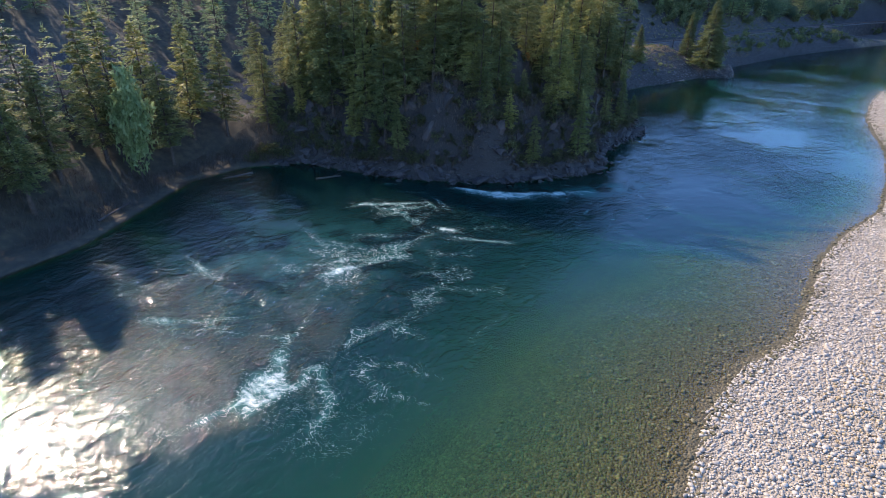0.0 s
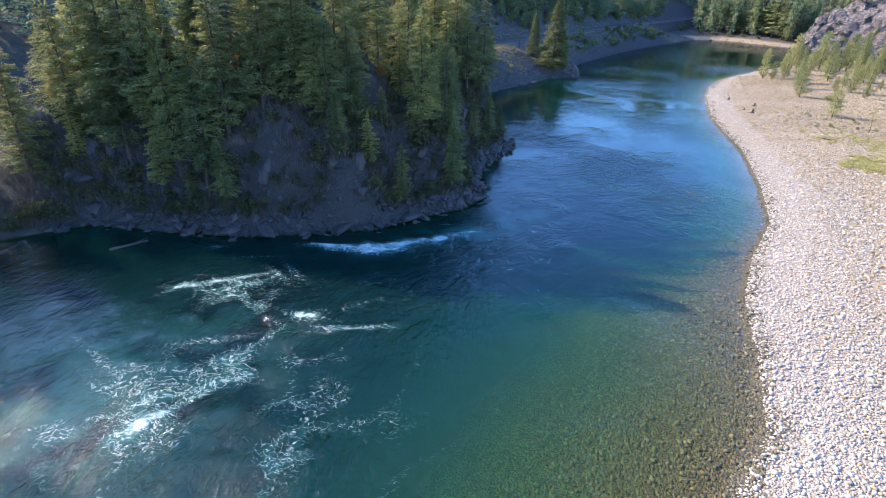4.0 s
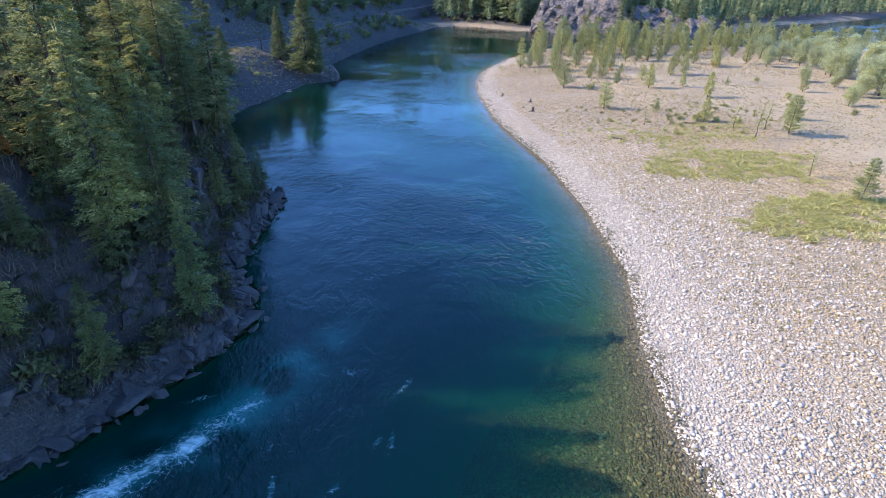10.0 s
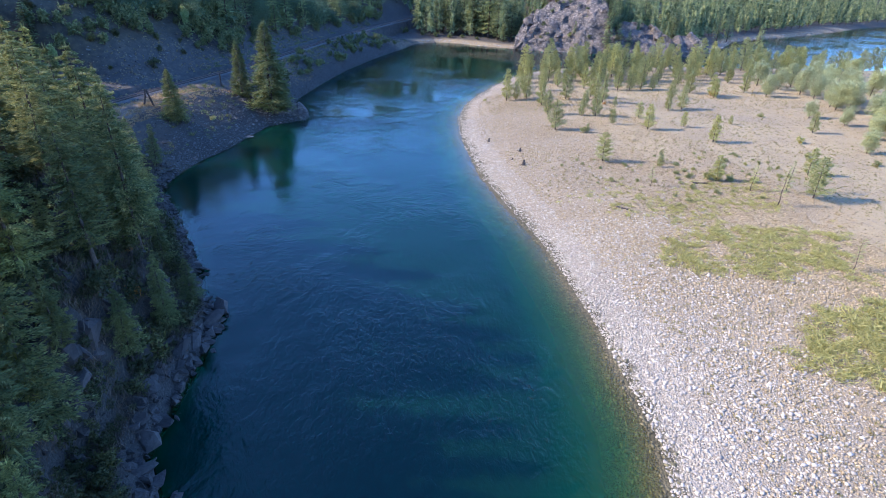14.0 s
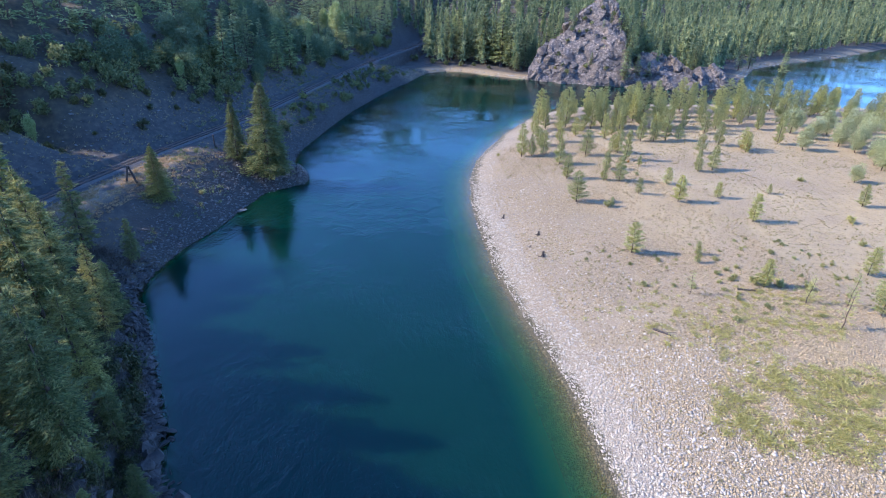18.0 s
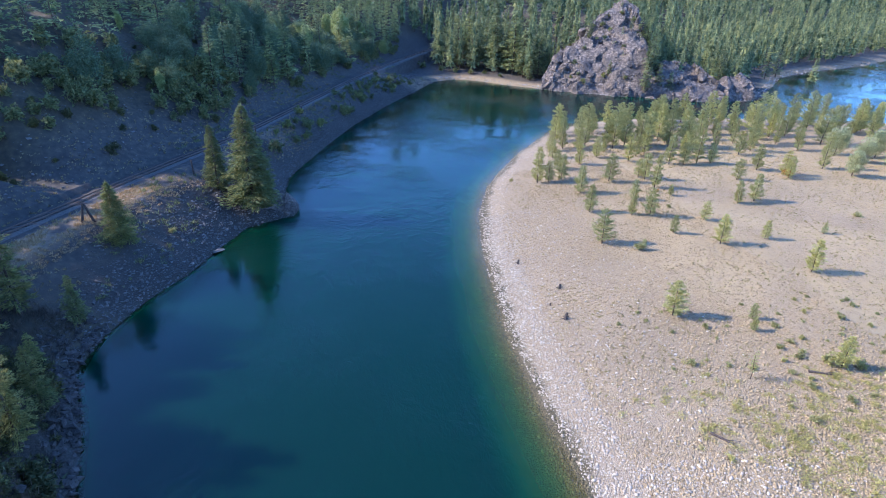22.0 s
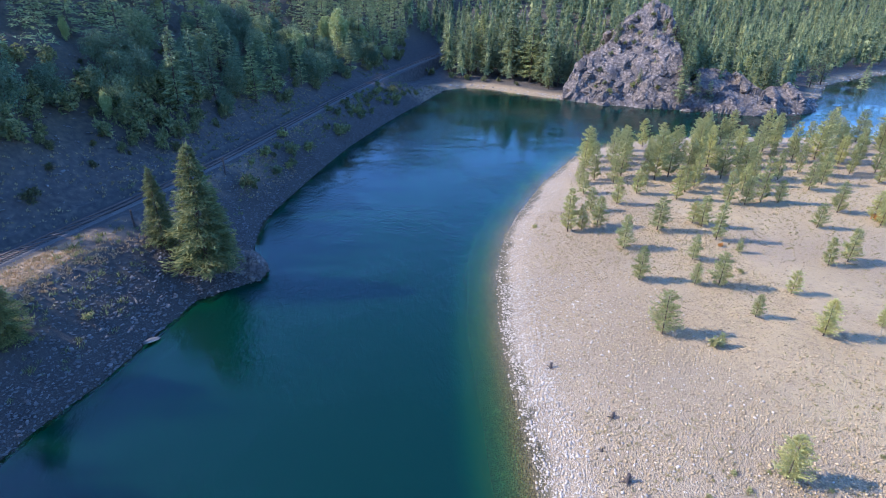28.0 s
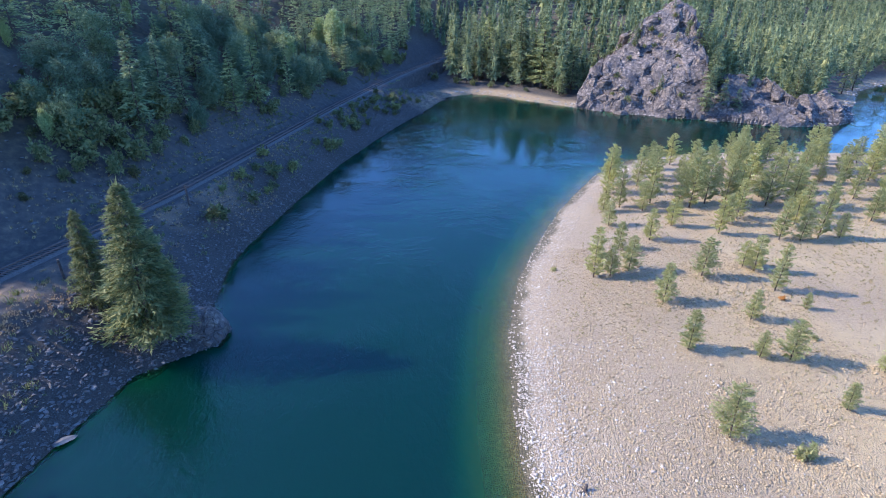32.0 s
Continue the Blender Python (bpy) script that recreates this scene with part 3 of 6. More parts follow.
band = blob(-15.8, -155.0, 4.2, 1.7, 22) + 0.8 * blob(-21.5, -156.6, 4.5, 0.9, 4) + 0.8 * blob(-10.5, -151.2, 4.0, 1.5, 38) + 0.5 * blob(-6, -147, 3.5, 1.4, 42) + 0.6 * blob(-34.5, -160.9, 1.6, 0.7, 20)
band = band * (0.7 + 0.6 * fbm(X * 0.5, Y * 0.5, 57, 3))
churn = np.clip(0.8 * blob(-9, -149.5, 8, 2.4, 38) + 0.65 * blob(-2, -141.5, 6, 1.8, 48) + 0.3 * blob(-27, -186, 15, 12, 55), 0, 1) * sstep(0.3, 0.62, fbm(X * 0.3, Y * 0.3, 58, 3))
# foam lace on the eddies, partly white colour in place of sun glints
swirl_glints = 0.5 * blob(-23, -188, 9, 6, 60) + 0.45 * blob(-21, -179, 7, 5, 30) + 0.55 * blob(-22, -167, 11, 5, 20) + 0.55 * blob(-14, -205, 11, 5, 75) + 0.5 * blob(-28, -200, 9, 6, 20) + 0.5 * blob(-30, -169, 8, 3, 10) + 0.3 * blob(-9, -190, 6, 16, 0) + 0.5 * blob(-8, -207, 7, 4, 30) + 0.3 * blob(-2.5, -204, 3, 9, 0) + 0.3 * blob(4, -130, 5, 3, 30)
streak = np.maximum.reduce([blob(cx, cy, 1.3 * ln, 0.55, tn) for cx, cy, ln, tn in [(-30.4, -168.7, 2.8, 34), (-28.5, -161.4, 4.2, 25), (-26.4, -165.6, 2.0, 34), (-37, -158.8, 1.2, 25), (-24.7, -164, 2.6, -29), (-17.1, -171.1, 3.2, 1), (-32.7, -170.5, 1.8, 67), (-23.3, -162.7, 2.7, -35),
                             (-32, -182, 5, -20), (-26, -203, 5, 35), (-12, -172, 5, 20), (-36, -196, 5, -15), (-24, -178, 4, 30), (-20, -186, 4, 60)]])
fleck = np.maximum.reduce([blob(cx, cy, ln, 0.34, tn) for cx, cy, ln, tn in [(2.4, -143.3, 1.5, -40), (6.9, -146.0, 1.6, 50), (5.5, -151.5, 1.5, 75), (-3.4, -150.8, 0.8, 80), (-2.7, -154.4, 1.3, 95), (1.2, -155.4, 1.2, 60), (4.5, -151.4, 0.8, 60), (-5.7, -146.7, 1.3, 25), (-9.6, -145.0, 1.2, 10)]]) * (0.5 + 0.9 * fbm(X * 1.4, Y * 1.4, 54, 2))
lines = 1 - np.abs(fbm(X * 0.16 + 3 * fbm(X * 0.08, Y * 0.08, 51), Y * 0.16, 52, 3) - 0.5) * 9
foam = np.clip(1.08 * np.minimum(band, 1) + 0.65 * swirl_glints * (0.75 + 0.6 * np.clip(lines, 0, 1)) + 0.5 * streak + 0.8 * fleck + 0.34 * np.clip(lines, 0, 1) * sstep(0.05, 0.5, rapid + 0.5 * blob(-5, -180, 14, 25)), 0, 1)
wave = (fbm(X * 0.45 + fbm(X * 0.2, Y * 0.2, 5) * 2, Y * 0.45, 41, 4) - 0.5)
chop = (fbm(X * 0.9 + 2 * wave, Y * 0.6, 43, 3) - 0.5)
Zw = wave * (0.04 + 0.8 * rapid) + chop * 0.35 * rapid + 0.4 * np.minimum(band, 1)
wm = mesh_np("river", np.stack([X, Y, Zw], 1), F, [WATER], True)
point_attr(wm, "depth", np.clip(Zw * 0 - zb, 0.02, 4))
point_attr(wm, "rapid", rapid)
point_attr(wm, "foam", foam)
point_attr(wm, "churn", churn)
# where the water colour is darkened to stand in for shade and reflection
point_attr(wm, "shade_tint", np.clip(blob(-25, -187, 26, 22, 55) + 0.8 * blob(-34, -170, 22, 9, 10), 0, 1))
point_attr(wm, "current", sstep(-60, -115, Y) * sstep(2, 9, np.minimum(wi["dw"], wi["de"])))
river = new("water", wm)
river.visible_shadow = False
tagged(river, "clear teal river with white rapids and shallows over cobbles", "river", kind="structure")

# ---- trees ----


def spikes(base, tip, width, up):
    """Narrow sprays that taper from base to tip, one triangle each."""
    d = tip - base
    side = np.cross(d, up)
    side /= np.linalg.norm(side, axis=1, keepdims=True) + 1e-9
    low = base + d * 0.12
    v = np.stack([low + side * width[:, None], tip, low - side * width[:, None]], 1).reshape(-1, 3)
    return v, np.arange(len(v)).reshape(-1, 3)


def trunk_mesh(h, r, mats, bend=0.0, seed=0, sides=6, rings=6):
    q = np.random.default_rng(seed)
    t = np.linspace(0, 1, rings)
    off = np.cumsum(q.normal(0, bend, (rings, 2)), 0)
    a = np.linspace(0, 2 * np.pi, sides, endpoint=False)
    rad = r * (1 - t) ** 0.8 + 0.015 + r * 0.5 * np.exp(-t * 30)
    v = np.stack([(off[:, :1] + rad[:, None] * np.cos(a)), (off[:, 1:] + rad[:, None] * np.sin(a)), np.repeat((t * h - 0.4 * (t == 0))[:, None], sides, 1)], -1).reshape(-1, 3)
    f = [[i * sides + j, i * sides + (j + 1) % sides, (i + 1) * sides + (j + 1) % sides, (i + 1) * sides + j] for i in range(rings - 1) for j in range(sides)]
    return mesh_np("trunk", v, f, mats, True)


def conifer_arrays(seed, h, r, branches, sprays, start=0.1, shape=0.8, droop=0.22, gap=0.12, wide=1.0, cap=0.05, hang=0.06, fuzz=0.4):
    """Branches in loose whorls, each a rib with a flat fan of side twigs; hang turns the twigs down like shingles."""
    q = np.random.default_rng(seed)
    whorls = max(12, branches // 6)
    t = start + (1 - start) * ((np.arange(branches) * whorls // branches + 0.5 + q.normal(0, 0.22, branches)) / whorls).clip(0, 1) ** 0.94
    az = np.arange(branches) * 2.39996 + q.normal(0, 0.35, branches)
    prof = np.minimum(1, (t - start) / 0.16 + 0.5) * (1 - t) ** shape + 0.03
    L = r * prof * q.uniform(0.66, 1.18, branches) * np.where(q.random(branches) < gap, 0.5, 1)
    L *= 1 + 0.16 * np.sin(az * 2 + seed) + 0.12 * np.sin(az * 3 + t * 9)
    root = np.stack([np.zeros(branches), np.zeros(branches), t * h], 1)
    end = np.stack([np.cos(az) * L, np.sin(az) * L, t * h + L * (0.1 - droop + q.normal(0, 0.12, branches))], 1)
    B, T, W = [root + (end - root) * 0.1], [end + (end - root) * 0.05], [0.04 * L + 0.03]
    out = np.stack([np.cos(az), np.sin(az), np.zeros(branches)], 1)
    tan = np.stack([-np.sin(az), np.cos(az), np.zeros(branches)], 1)
    N = []
    for k in range(sprays):
        u = 0.16 + 0.88 * ((k + q.random(branches)) / sprays) ** (0.75 - 0.3 * hang)
        w = q.uniform(-1, 1, branches) * (1.15 - u).clip(0.05, 1) * 0.42 * L
        p = root + (end - root) * u[:, None] + tan * w[:, None]
        p[:, 2] += 0.12 * L * np.sin(u * 3.14) - 0.22 * np.abs(w) + q.normal(0, 0.05, branches) * L
        ln = cap * h * (0.45 + 0.55 * prof) * q.uniform(0.6, 1.35, branches)
        d = out * (1 - 0.45 * hang) + tan * (np.sign(w) * 0.55 + q.normal(0, 0.35, branches))[:, None] + np.array([0, 0, 1]) * (q.normal(0.05 - 0.4 * droop, 0.32, branches) - 0.75 * hang)[:, None]
        B.append(p)
        T.append(p + d * ln[:, None])
        W.append(ln * q.uniform(0.16, 0.26, branches) * wide)
        N.append(out * hang * 1.1)
    n0 = len(B[0])
    N = np.concatenate([np.zeros((n0, 3))] + N + [np.zeros((4, 3))])
    # the leading shoot
    B.append(np.array([[0, 0, h * 0.95]] * 4))
    T.append(np.array([[0, 0, h * 1.04]] * 4) + q.normal(0, 0.012 * h, (4, 3)))
    W.append(np.full(4, 0.006 * h))
    B, T, W = np.concatenate(B), np.concatenate(T), np.concatenate(W)
    return spikes(B, T, W, q.normal(0, fuzz, B.shape) + np.array([0, 0, 1]) + N)


def tier_arrays(seed, h, r, tiers, points, start=0.06, shape=0.85):
    """A conifer seen from afar: overlapping tiers of boughs with ragged rims."""
    q = np.random.default_rng(seed)
    V, F, n = [], [], 0
    for k in range(tiers):
        t = start + (1 - start) * (k + q.uniform(-0.2, 0.2)) / tiers
        rad = r * 0.6 * max(0.05, 1 - t) ** shape
        rise = h * (1 - start) / tiers * q.uniform(1.3, 2.6)
        a = np.linspace(0, 2 * np.pi, 2 * points, endpoint=False) + q.random() * 6.28 + q.normal(0, 0.08, 2 * points)
        rr = rad * np.where(np.arange(2 * points) % 2, q.uniform(0.3, 0.65, 2 * points), q.uniform(0.6, 1.3, 2 * points)) * q.uniform(0.75, 1.15)
        z = t * h - rr * 0.18 + q.normal(0, 0.02 * h, 2 * points)
        off = q.normal(0, 0.06 * rad, 2)
        V.append(np.concatenate([[[off[0], off[1], min(t * h + rise, h * 1.02)]], np.stack([np.cos(a) * rr, np.sin(a) * rr, z], 1)]))
        i = np.arange(2 * points)
        F.append(np.stack([np.zeros(2 * points, int), 1 + i, 1 + (i + 1) % (2 * points)], 1) + n)
        n += 2 * points + 1
    v, f = conifer_arrays(seed + 500, h, r * 1.05, 60, 9, start, shape, 0.1, 0.3, 1.0, 0.042, 0.2, 0.8)
    return np.concatenate(V + [v]), np.concatenate(F + [f + n])


def round_arrays(seed, h, r, clumps, leaves, low=0.3, size=0.35):
    """Rounded, lumpy crown of leaf clusters."""
    q = np.random.default_rng(seed)
    c = q.normal(0, 1, (clumps, 3))
    c /= np.linalg.norm(c, axis=1, keepdims=True)
    c *= q.random((clumps, 1)) ** 0.4
    hz = h * (1 - low) / 2
    c = c * np.array([r * 0.8, r * 0.8, hz * 0.85]) + np.array([0, 0, h * low + hz])
    c[:, :2] *= (0.75 + 0.4 * q.random((clumps, 1)))
    rad = r * (0.22 + 0.2 * q.random(clumps))
    d = q.normal(0, 1, (clumps, leaves, 3))
    d /= np.linalg.norm(d, axis=2, keepdims=True)
    p = (c[:, None] + d * rad[:, None, None] * (0.6 + 0.5 * q.random((clumps, leaves, 1)))).reshape(-1, 3)
    n = len(p)
    tip = p + q.normal(0, 1, (n, 3)) * size * 0.8
    return spikes(p, tip, size * (0.3 + 0.3 * q.random(n)), q.normal(0, 1, (n, 3)))


def prototype(name, crown, crown_mat, h, r, label, category, group, seed, bend=0.03):
    """One tree with its trunk and crown, kept far below and copied from."""
    ob = new(name)
    part("trunk", trunk_mesh(h * 0.96, r, [BARK], bend, seed), ob)
    part("crown", mesh_np("crown", *crown, [crown_mat]), ob)
    tagged(ob, label, category, group)
    return ob


FIR_L = "tall dark green fir with a layered crown on the slope"
PINE_L = "young pine with an open yellow-green crown on the cobble bar"
firs, firs_lo, pines = [], [], []
for k in range(6):
    firs.append(prototype("fir_tree", conifer_arrays(10 + k, 20, 3.9 + 0.5 * (k % 3), 126, 34, 0.08 + 0.05 * (k % 3), 0.58 + 0.12 * (k % 2), 0.1, 0.28, 0.95, 0.042), FIR, 20, 0.27, FIR_L, "tree", "firs on the slopes", k))
near_firs = [prototype("fir_tree", conifer_arrays(50 + k, 20, 3.8 + 0.5 * k, 160, 120, 0.08 + 0.05 * k, 0.56 + 0.12 * (k % 2), 0.1, 0.32, 1.0, 0.019, 0.06, 0.8), FIR, 20, 0.27, FIR_L, "tree", "firs on the slopes", 26 + k) for k in range(3)]
for k in range(4):
    firs_lo.append(prototype("fir_tree", conifer_arrays(40 + k, 20, 3.8 + 0.5 * (k % 3), 90, 24, 0.08, 0.66, 0.1, 0.25, 1.05, 0.052, 0.12), FIRFAR, 20, 0.27, FIR_L, "tree", "firs on the slopes", 20 + k))
for k in range(6):
    pines.append(prototype("pine_tree", conifer_arrays(70 + k, 7, 1.9 + 0.2 * (k % 3), 100, 50, 0.04, 0.48, -0.35, 0.22, 1.0, 0.042, 0.0, 1.0), PINE, 7, 0.1, PINE_L, "tree", "young pines on the bar", 40 + k, 0.05))


def plant(proto, x, y, s=1.0, sink=0.15, label="", wide=1.0, z=None):
    ob = copy_thing(proto, Matrix.Translation((x, y, (gz(x, y) if z is None else z) - sink)) @ Euler((rng.normal(0, 0.02), rng.normal(0, 0.02), rng.random() * 6.28)).to_matrix().to_4x4())
    ob.scale = (s * wide, s * wide, s)
    if label:
        ob["label"] = label
    return ob


def scatter(n, x0, x1, y0, y1, test, gap, seed, old=()):
    q = np.random.default_rng(seed)
    xs, ys = q.uniform(x0, x1, n), q.uniform(y0, y1, n)
    z, i = ground_z(xs, ys)
    ok = test(xs, ys, z, i)
    got = list(old)
    start = len(got)
    for x, y, zz in zip(xs[ok], ys[ok], z[ok]):
        if all((x - a) ** 2 + (y - b) ** 2 > gap * gap for a, b, _ in got):
            got.append((x, y, zz))
    return got[start:]


def join_trees(name, spots, kinds, crown_mat, label, category, seed):
    """Far woods: one mesh of many trees, each with its own size and turn."""
    q = np.random.default_rng(seed)
    V, F, M, n = [], [], [], 0
    for x, y, z, s in spots:
        v, f = kinds[int(q.integers(len(kinds)))]
        a, w = q.random() * 6.28, s * q.uniform(0.8, 1.2)
        c, d = math.cos(a) * w, math.sin(a) * w
        vv = np.stack([v[:, 0] * c - v[:, 1] * d + x, v[:, 0] * d + v[:, 1] * c + y, v[:, 2] * s + z], 1)
        t = np.array([[0.25, 0, -0.5], [-0.12, 0.2, -0.5], [-0.12, -0.2, -0.5], [0, 0, 17]]) * s + np.array([x, y, z])
        V += [vv, t]
        F += [f + n, np.array([[0, 1, 3], [1, 2, 3], [2, 0, 3]]) + n + len(vv)]
        M += [np.zeros(len(f), np.int32), np.ones(3, np.int32)]
        n += len(vv) + 4
    me = mesh_np(name, np.concatenate(V), np.concatenate(F), [crown_mat, BARK])
    me.polygons.foreach_set("material_index", np.concatenate(M))
    return tagged(new(name, me), label, category, kind="stuff")

# ---- woods ----
PROTOS = near_firs + firs + firs_lo + pines
mid_kinds = [conifer_arrays(200 + k, 20, 3.6 + 0.4 * (k % 3), 76, 14, 0.06, 0.75, 0.1, 0.28, 1.15, 0.042, 0.25, 0.7) for k in range(6)]
shore_kinds = [tier_arrays(215 + k, 20, 2.9 + 0.4 * (k % 3), 20, 8, 0.1, 0.8) for k in range(6)]
far_kinds = [tier_arrays(230 + k, 20, 2.9 + 0.4 * (k % 3), 16, 7, 0.05, 0.85) for k in range(5)]

def clearing(x, y):
    """Gaps in the hillside forest through which the low sun reaches the bench."""
    ok = np.ones(x.shape, bool)
    for cx, cy, w in ((10, 172, 7), (9, 161, 8), (-28, -13, 6), (-34, -25, 3), (-12, 32, 3), (-4, 180, 6), (-12, -1, 6), (-5, 132, 4), (-14, 124, 3), (-36, 37, 3)):
        dx, dy = x - cx, y - cy
        along, across = dx * SUN_AZ[0] + dy * SUN_AZ[1], dx * SUN_AZ[1] - dy * SUN_AZ[0]
        ok &= ~((along > 6) & (along < 110) & (np.abs(across) < w))
    return ok


# rocky bluff and the cove behind it: single trees
near_fir = scatter(4200, -78, -8, -222, -46, lambda x, y, z, i: ~i["wet"] & ~i["east"] & (i["dr"] > 6) & (i["dw"] > np.where(y < -160, 7.0, np.where(y < -118, 5.0, 2.8))) & (i["dw"] < np.where(y < -160, 22, np.where(y < -108, 15, 30))) & (z > 1.0), 5.4, 1)
near_fir = [p for p in near_fir if (p[0] + 20) ** 2 + (p[1] + 140.5) ** 2 > 30]
for n, (x, y, z) in enumerate(near_fir):
    edge = seg_dist(np.array([x]), np.array([y]), WEST)[0]
    plant(near_firs[n % 3] if (-166 < y < -62 and edge < 18) or (y < -170 and edge < 12) else firs[n % 6] if edge < (24 if y > -160 else 16) else firs_lo[n % 4], x, y, (rng.uniform(0.3, 0.55) if edge < 4 and y > -160 else rng.uniform(0.66, 0.92) if x > -24 and y < -114 else rng.uniform(0.7, 1.02) if y > -132 else rng.uniform(0.72, 0.98) if y > -168 else rng.uniform(0.8, 1.12)), z=z)
# open stand on the back of the bluff
stand = scatter(900, -80, -30, -158, -100, lambda x, y, z, i: ~i["wet"] & ~i["east"] & (i["dw"] > 15) & (i["dr"] > 6), 10.5, 18, near_fir)[:30]
for n, (x, y, z) in enumerate(stand):
    plant(firs[n % 6], x, y, rng.uniform(0.6, 0.95), z=z)
rim = [(-33, -149.5, 17), (-37, -152, 19), (-40.5, -153.5, 20), (-30, -147.5, 16), (-44.5, -153.5, 18), (-27, -147, 14), (-47, -153, 20), (-50, -152.5, 22), (-53.5, -152, 22), (-57, -153, 21), (-23.5, -144, 14), (-35, -147, 17), (-42, -149, 19)]
for n, (x, y, h) in enumerate(rim):
    plant(near_firs[n % 3], x, y, h / 20, 0.4)
near_open = lambda x, y: ((x + 20) ** 2 + (y + 140.5) ** 2 > 30)
side = scatter(900, -36, -10, -150, -100, lambda x, y, z, i: near_open(x, y) & ~i["wet"] & ~i["east"] & (i["dw"] > 4.5) & (i["dw"] < 18), 4.2, 17, near_fir + stand)[:22]
for n, (x, y, z) in enumerate(side):
    plant(near_firs[n % 3], x, y, rng.uniform(0.55, 0.88), z=z)
near_fir = near_fir + stand + side + [(x, y, 0) for x, y, _ in rim]
# broad leafy trees in the shade beside the railway
thicket = scatter(2600, -75, 45, 22, 196, lambda x, y, z, i: ~i["wet"] & ~i["east"] & i["west_of_rail"] & (i["dr"] > np.interp(y, [22, 50, 90], [22, 13, 8.5])) & (i["dr"] < np.interp(y, [22, 60, 120, 190], [24, 30, 36, 24])) & clearing(x, y), 5.0, 61)
broad = [prototype("leafy_tree", round_arrays(280 + k, 11.5, 3.8, 58, 84, 0.03, 0.3), SHADED, 8.5, 0.16, "broad dark green leafy tree on the shaded hillside", "tree", "leafy trees beside the railway", 130 + k, 0.08) for k in range(4)]
PROTOS += broad
for n, (x, y, z) in enumerate(thicket):
    plant(firs_lo[n % 4] if n % 4 == 3 else broad[n % 4], x, y, rng.uniform(0.7, 1.25) * (0.85 if n % 4 == 3 else 1.0), z=z)
# hillside west of the railway
hill_spots = scatter(11000, -210, 45, -330, 330, lambda x, y, z, i: ~i["wet"] & ~i["east"] & (i["west_of_rail"] | ((y < -50) & (i["dw"] > np.where(y < -160, 18, 44)))) & (i["dr"] > np.interp(y, [-60, -45, 0, 30, 60, 100], [7, 34, 40, 30, 16, 9])) & (i["dr"] < 90) & clearing(x, y), 5.5, 2, near_fir + thicket)
join_trees("hillside_woods", [(x, y, z - 0.2, rng.uniform(0.6, 1.2) * (0.8 if y < -50 else 1.0)) for x, y, z in hill_spots], mid_kinds, FIRFAR, "dense dark fir forest on the shaded hillside", "woods", 5)
# added firs that shade the slope above the track, kept below the bench's sunlight
for n, (along, across) in enumerate([(36, -6), (41, 0), (39, 6), (47, -3), (50, 4), (56, -7), (57, 1), (63, 5), (64, -4)]):
    x, y = -29 + along * SUN_AZ[0] + across * SUN_AZ[1], -14 + along * SUN_AZ[1] - across * SUN_AZ[0]
    z = gz(x, y)
    plant(firs_lo[n % 4], x, y, min(17, max(4, 5 + 0.66 * along - z)) / 20, z=z)
brush_kinds = [round_arrays(260 + k, 20, 8, 26, 16, 0.02, 2.0) for k in range(3)]
brush = scatter(5200, -100, 45, -60, 260, lambda x, y, z, i: ~i["wet"] & ~i["east"] & i["west_of_rail"] & (i["dr"] > np.interp(y, [-45, 0, 40, 80], [14, 14, 9, 7])) & (i["dr"] < np.interp(y, [-45, 40, 80, 200], [36, 36, 22, 20])) & (fbm(x * 0.08, y * 0.08, 77) > 0.43), 2.5, 9, hill_spots)
join_trees("hillside_brush", [(x, y, z - 0.2, rng.uniform(0.12, 0.36)) for x, y, z in brush], brush_kinds, BRUSH, "dark leafy brush below the hillside forest", "brush", 7)
# woods on the far side of the bend
def beyond(x, y, z, i):
    return ~i["wet"] & ~i["east"] & (i["dr"] > 7) & (i["dw"] > np.where(x > 235, 14, 13)) & ((x - 150) ** 2 / 28 ** 2 + (y - 158) ** 2 / 24 ** 2 > 1) & ((x > 66) | (y > 275))


north_near = scatter(12000, 45, 640, 130, 520, lambda x, y, z, i: beyond(x, y, z, i) & (i["dw"] < 95), 7.4, 4)
join_trees("far_shore_woods", [(x, y, z - 0.2, rng.uniform(0.85, 1.65)) for x, y, z in north_near], shore_kinds, FIRFAR, "mixed green conifers behind the far shore", "woods", 6)
north_far = scatter(15000, 45, 860, 150, 720, lambda x, y, z, i: beyond(x, y, z, i) & (i["dw"] >= 95) & (i["dw"] < 230), 10.0, 14)
join_trees("far_woods", [(x, y, z - 0.2, rng.uniform(1.1, 1.9)) for x, y, z in north_far], far_kinds, FIRFAR, "green conifer forest on the far valley side", "woods", 16)

# tall trees along the far shore, one by one
FAR = [(69, 227, 27), (78, 232, 22), (89, 229, 26), (96, 212, 26), (100, 199, 28), (107, 190, 29), (115, 191, 20), (119, 180, 20), (125, 180, 16), (84, 220, 23), (92, 221, 24), (103, 206, 22), (111, 183, 22), (75, 216, 14), (113, 176, 13),
       (178, 164, 24), (184, 172, 22), (176, 176, 20), (194, 156, 16), (205, 141, 19), (209, 148, 20), (202, 152, 17), (213, 156, 19), (222, 152, 14), (190, 168, 21), (199, 165, 23), (184, 133, 7), (141, 160, 6), (133, 152, 5), (150, 172, 6), (164, 174, 8), (128, 168, 8), (187, 165, 17), (80, 218, 27), (98, 200, 29), (113, 186, 26), (87, 209, 22), (105, 195, 24), (123, 199, 18), (129, 208, 20), (113, 209, 31), (107, 233, 33), (279, 190, 17), (295, 178, 16), (262, 178, 15)]
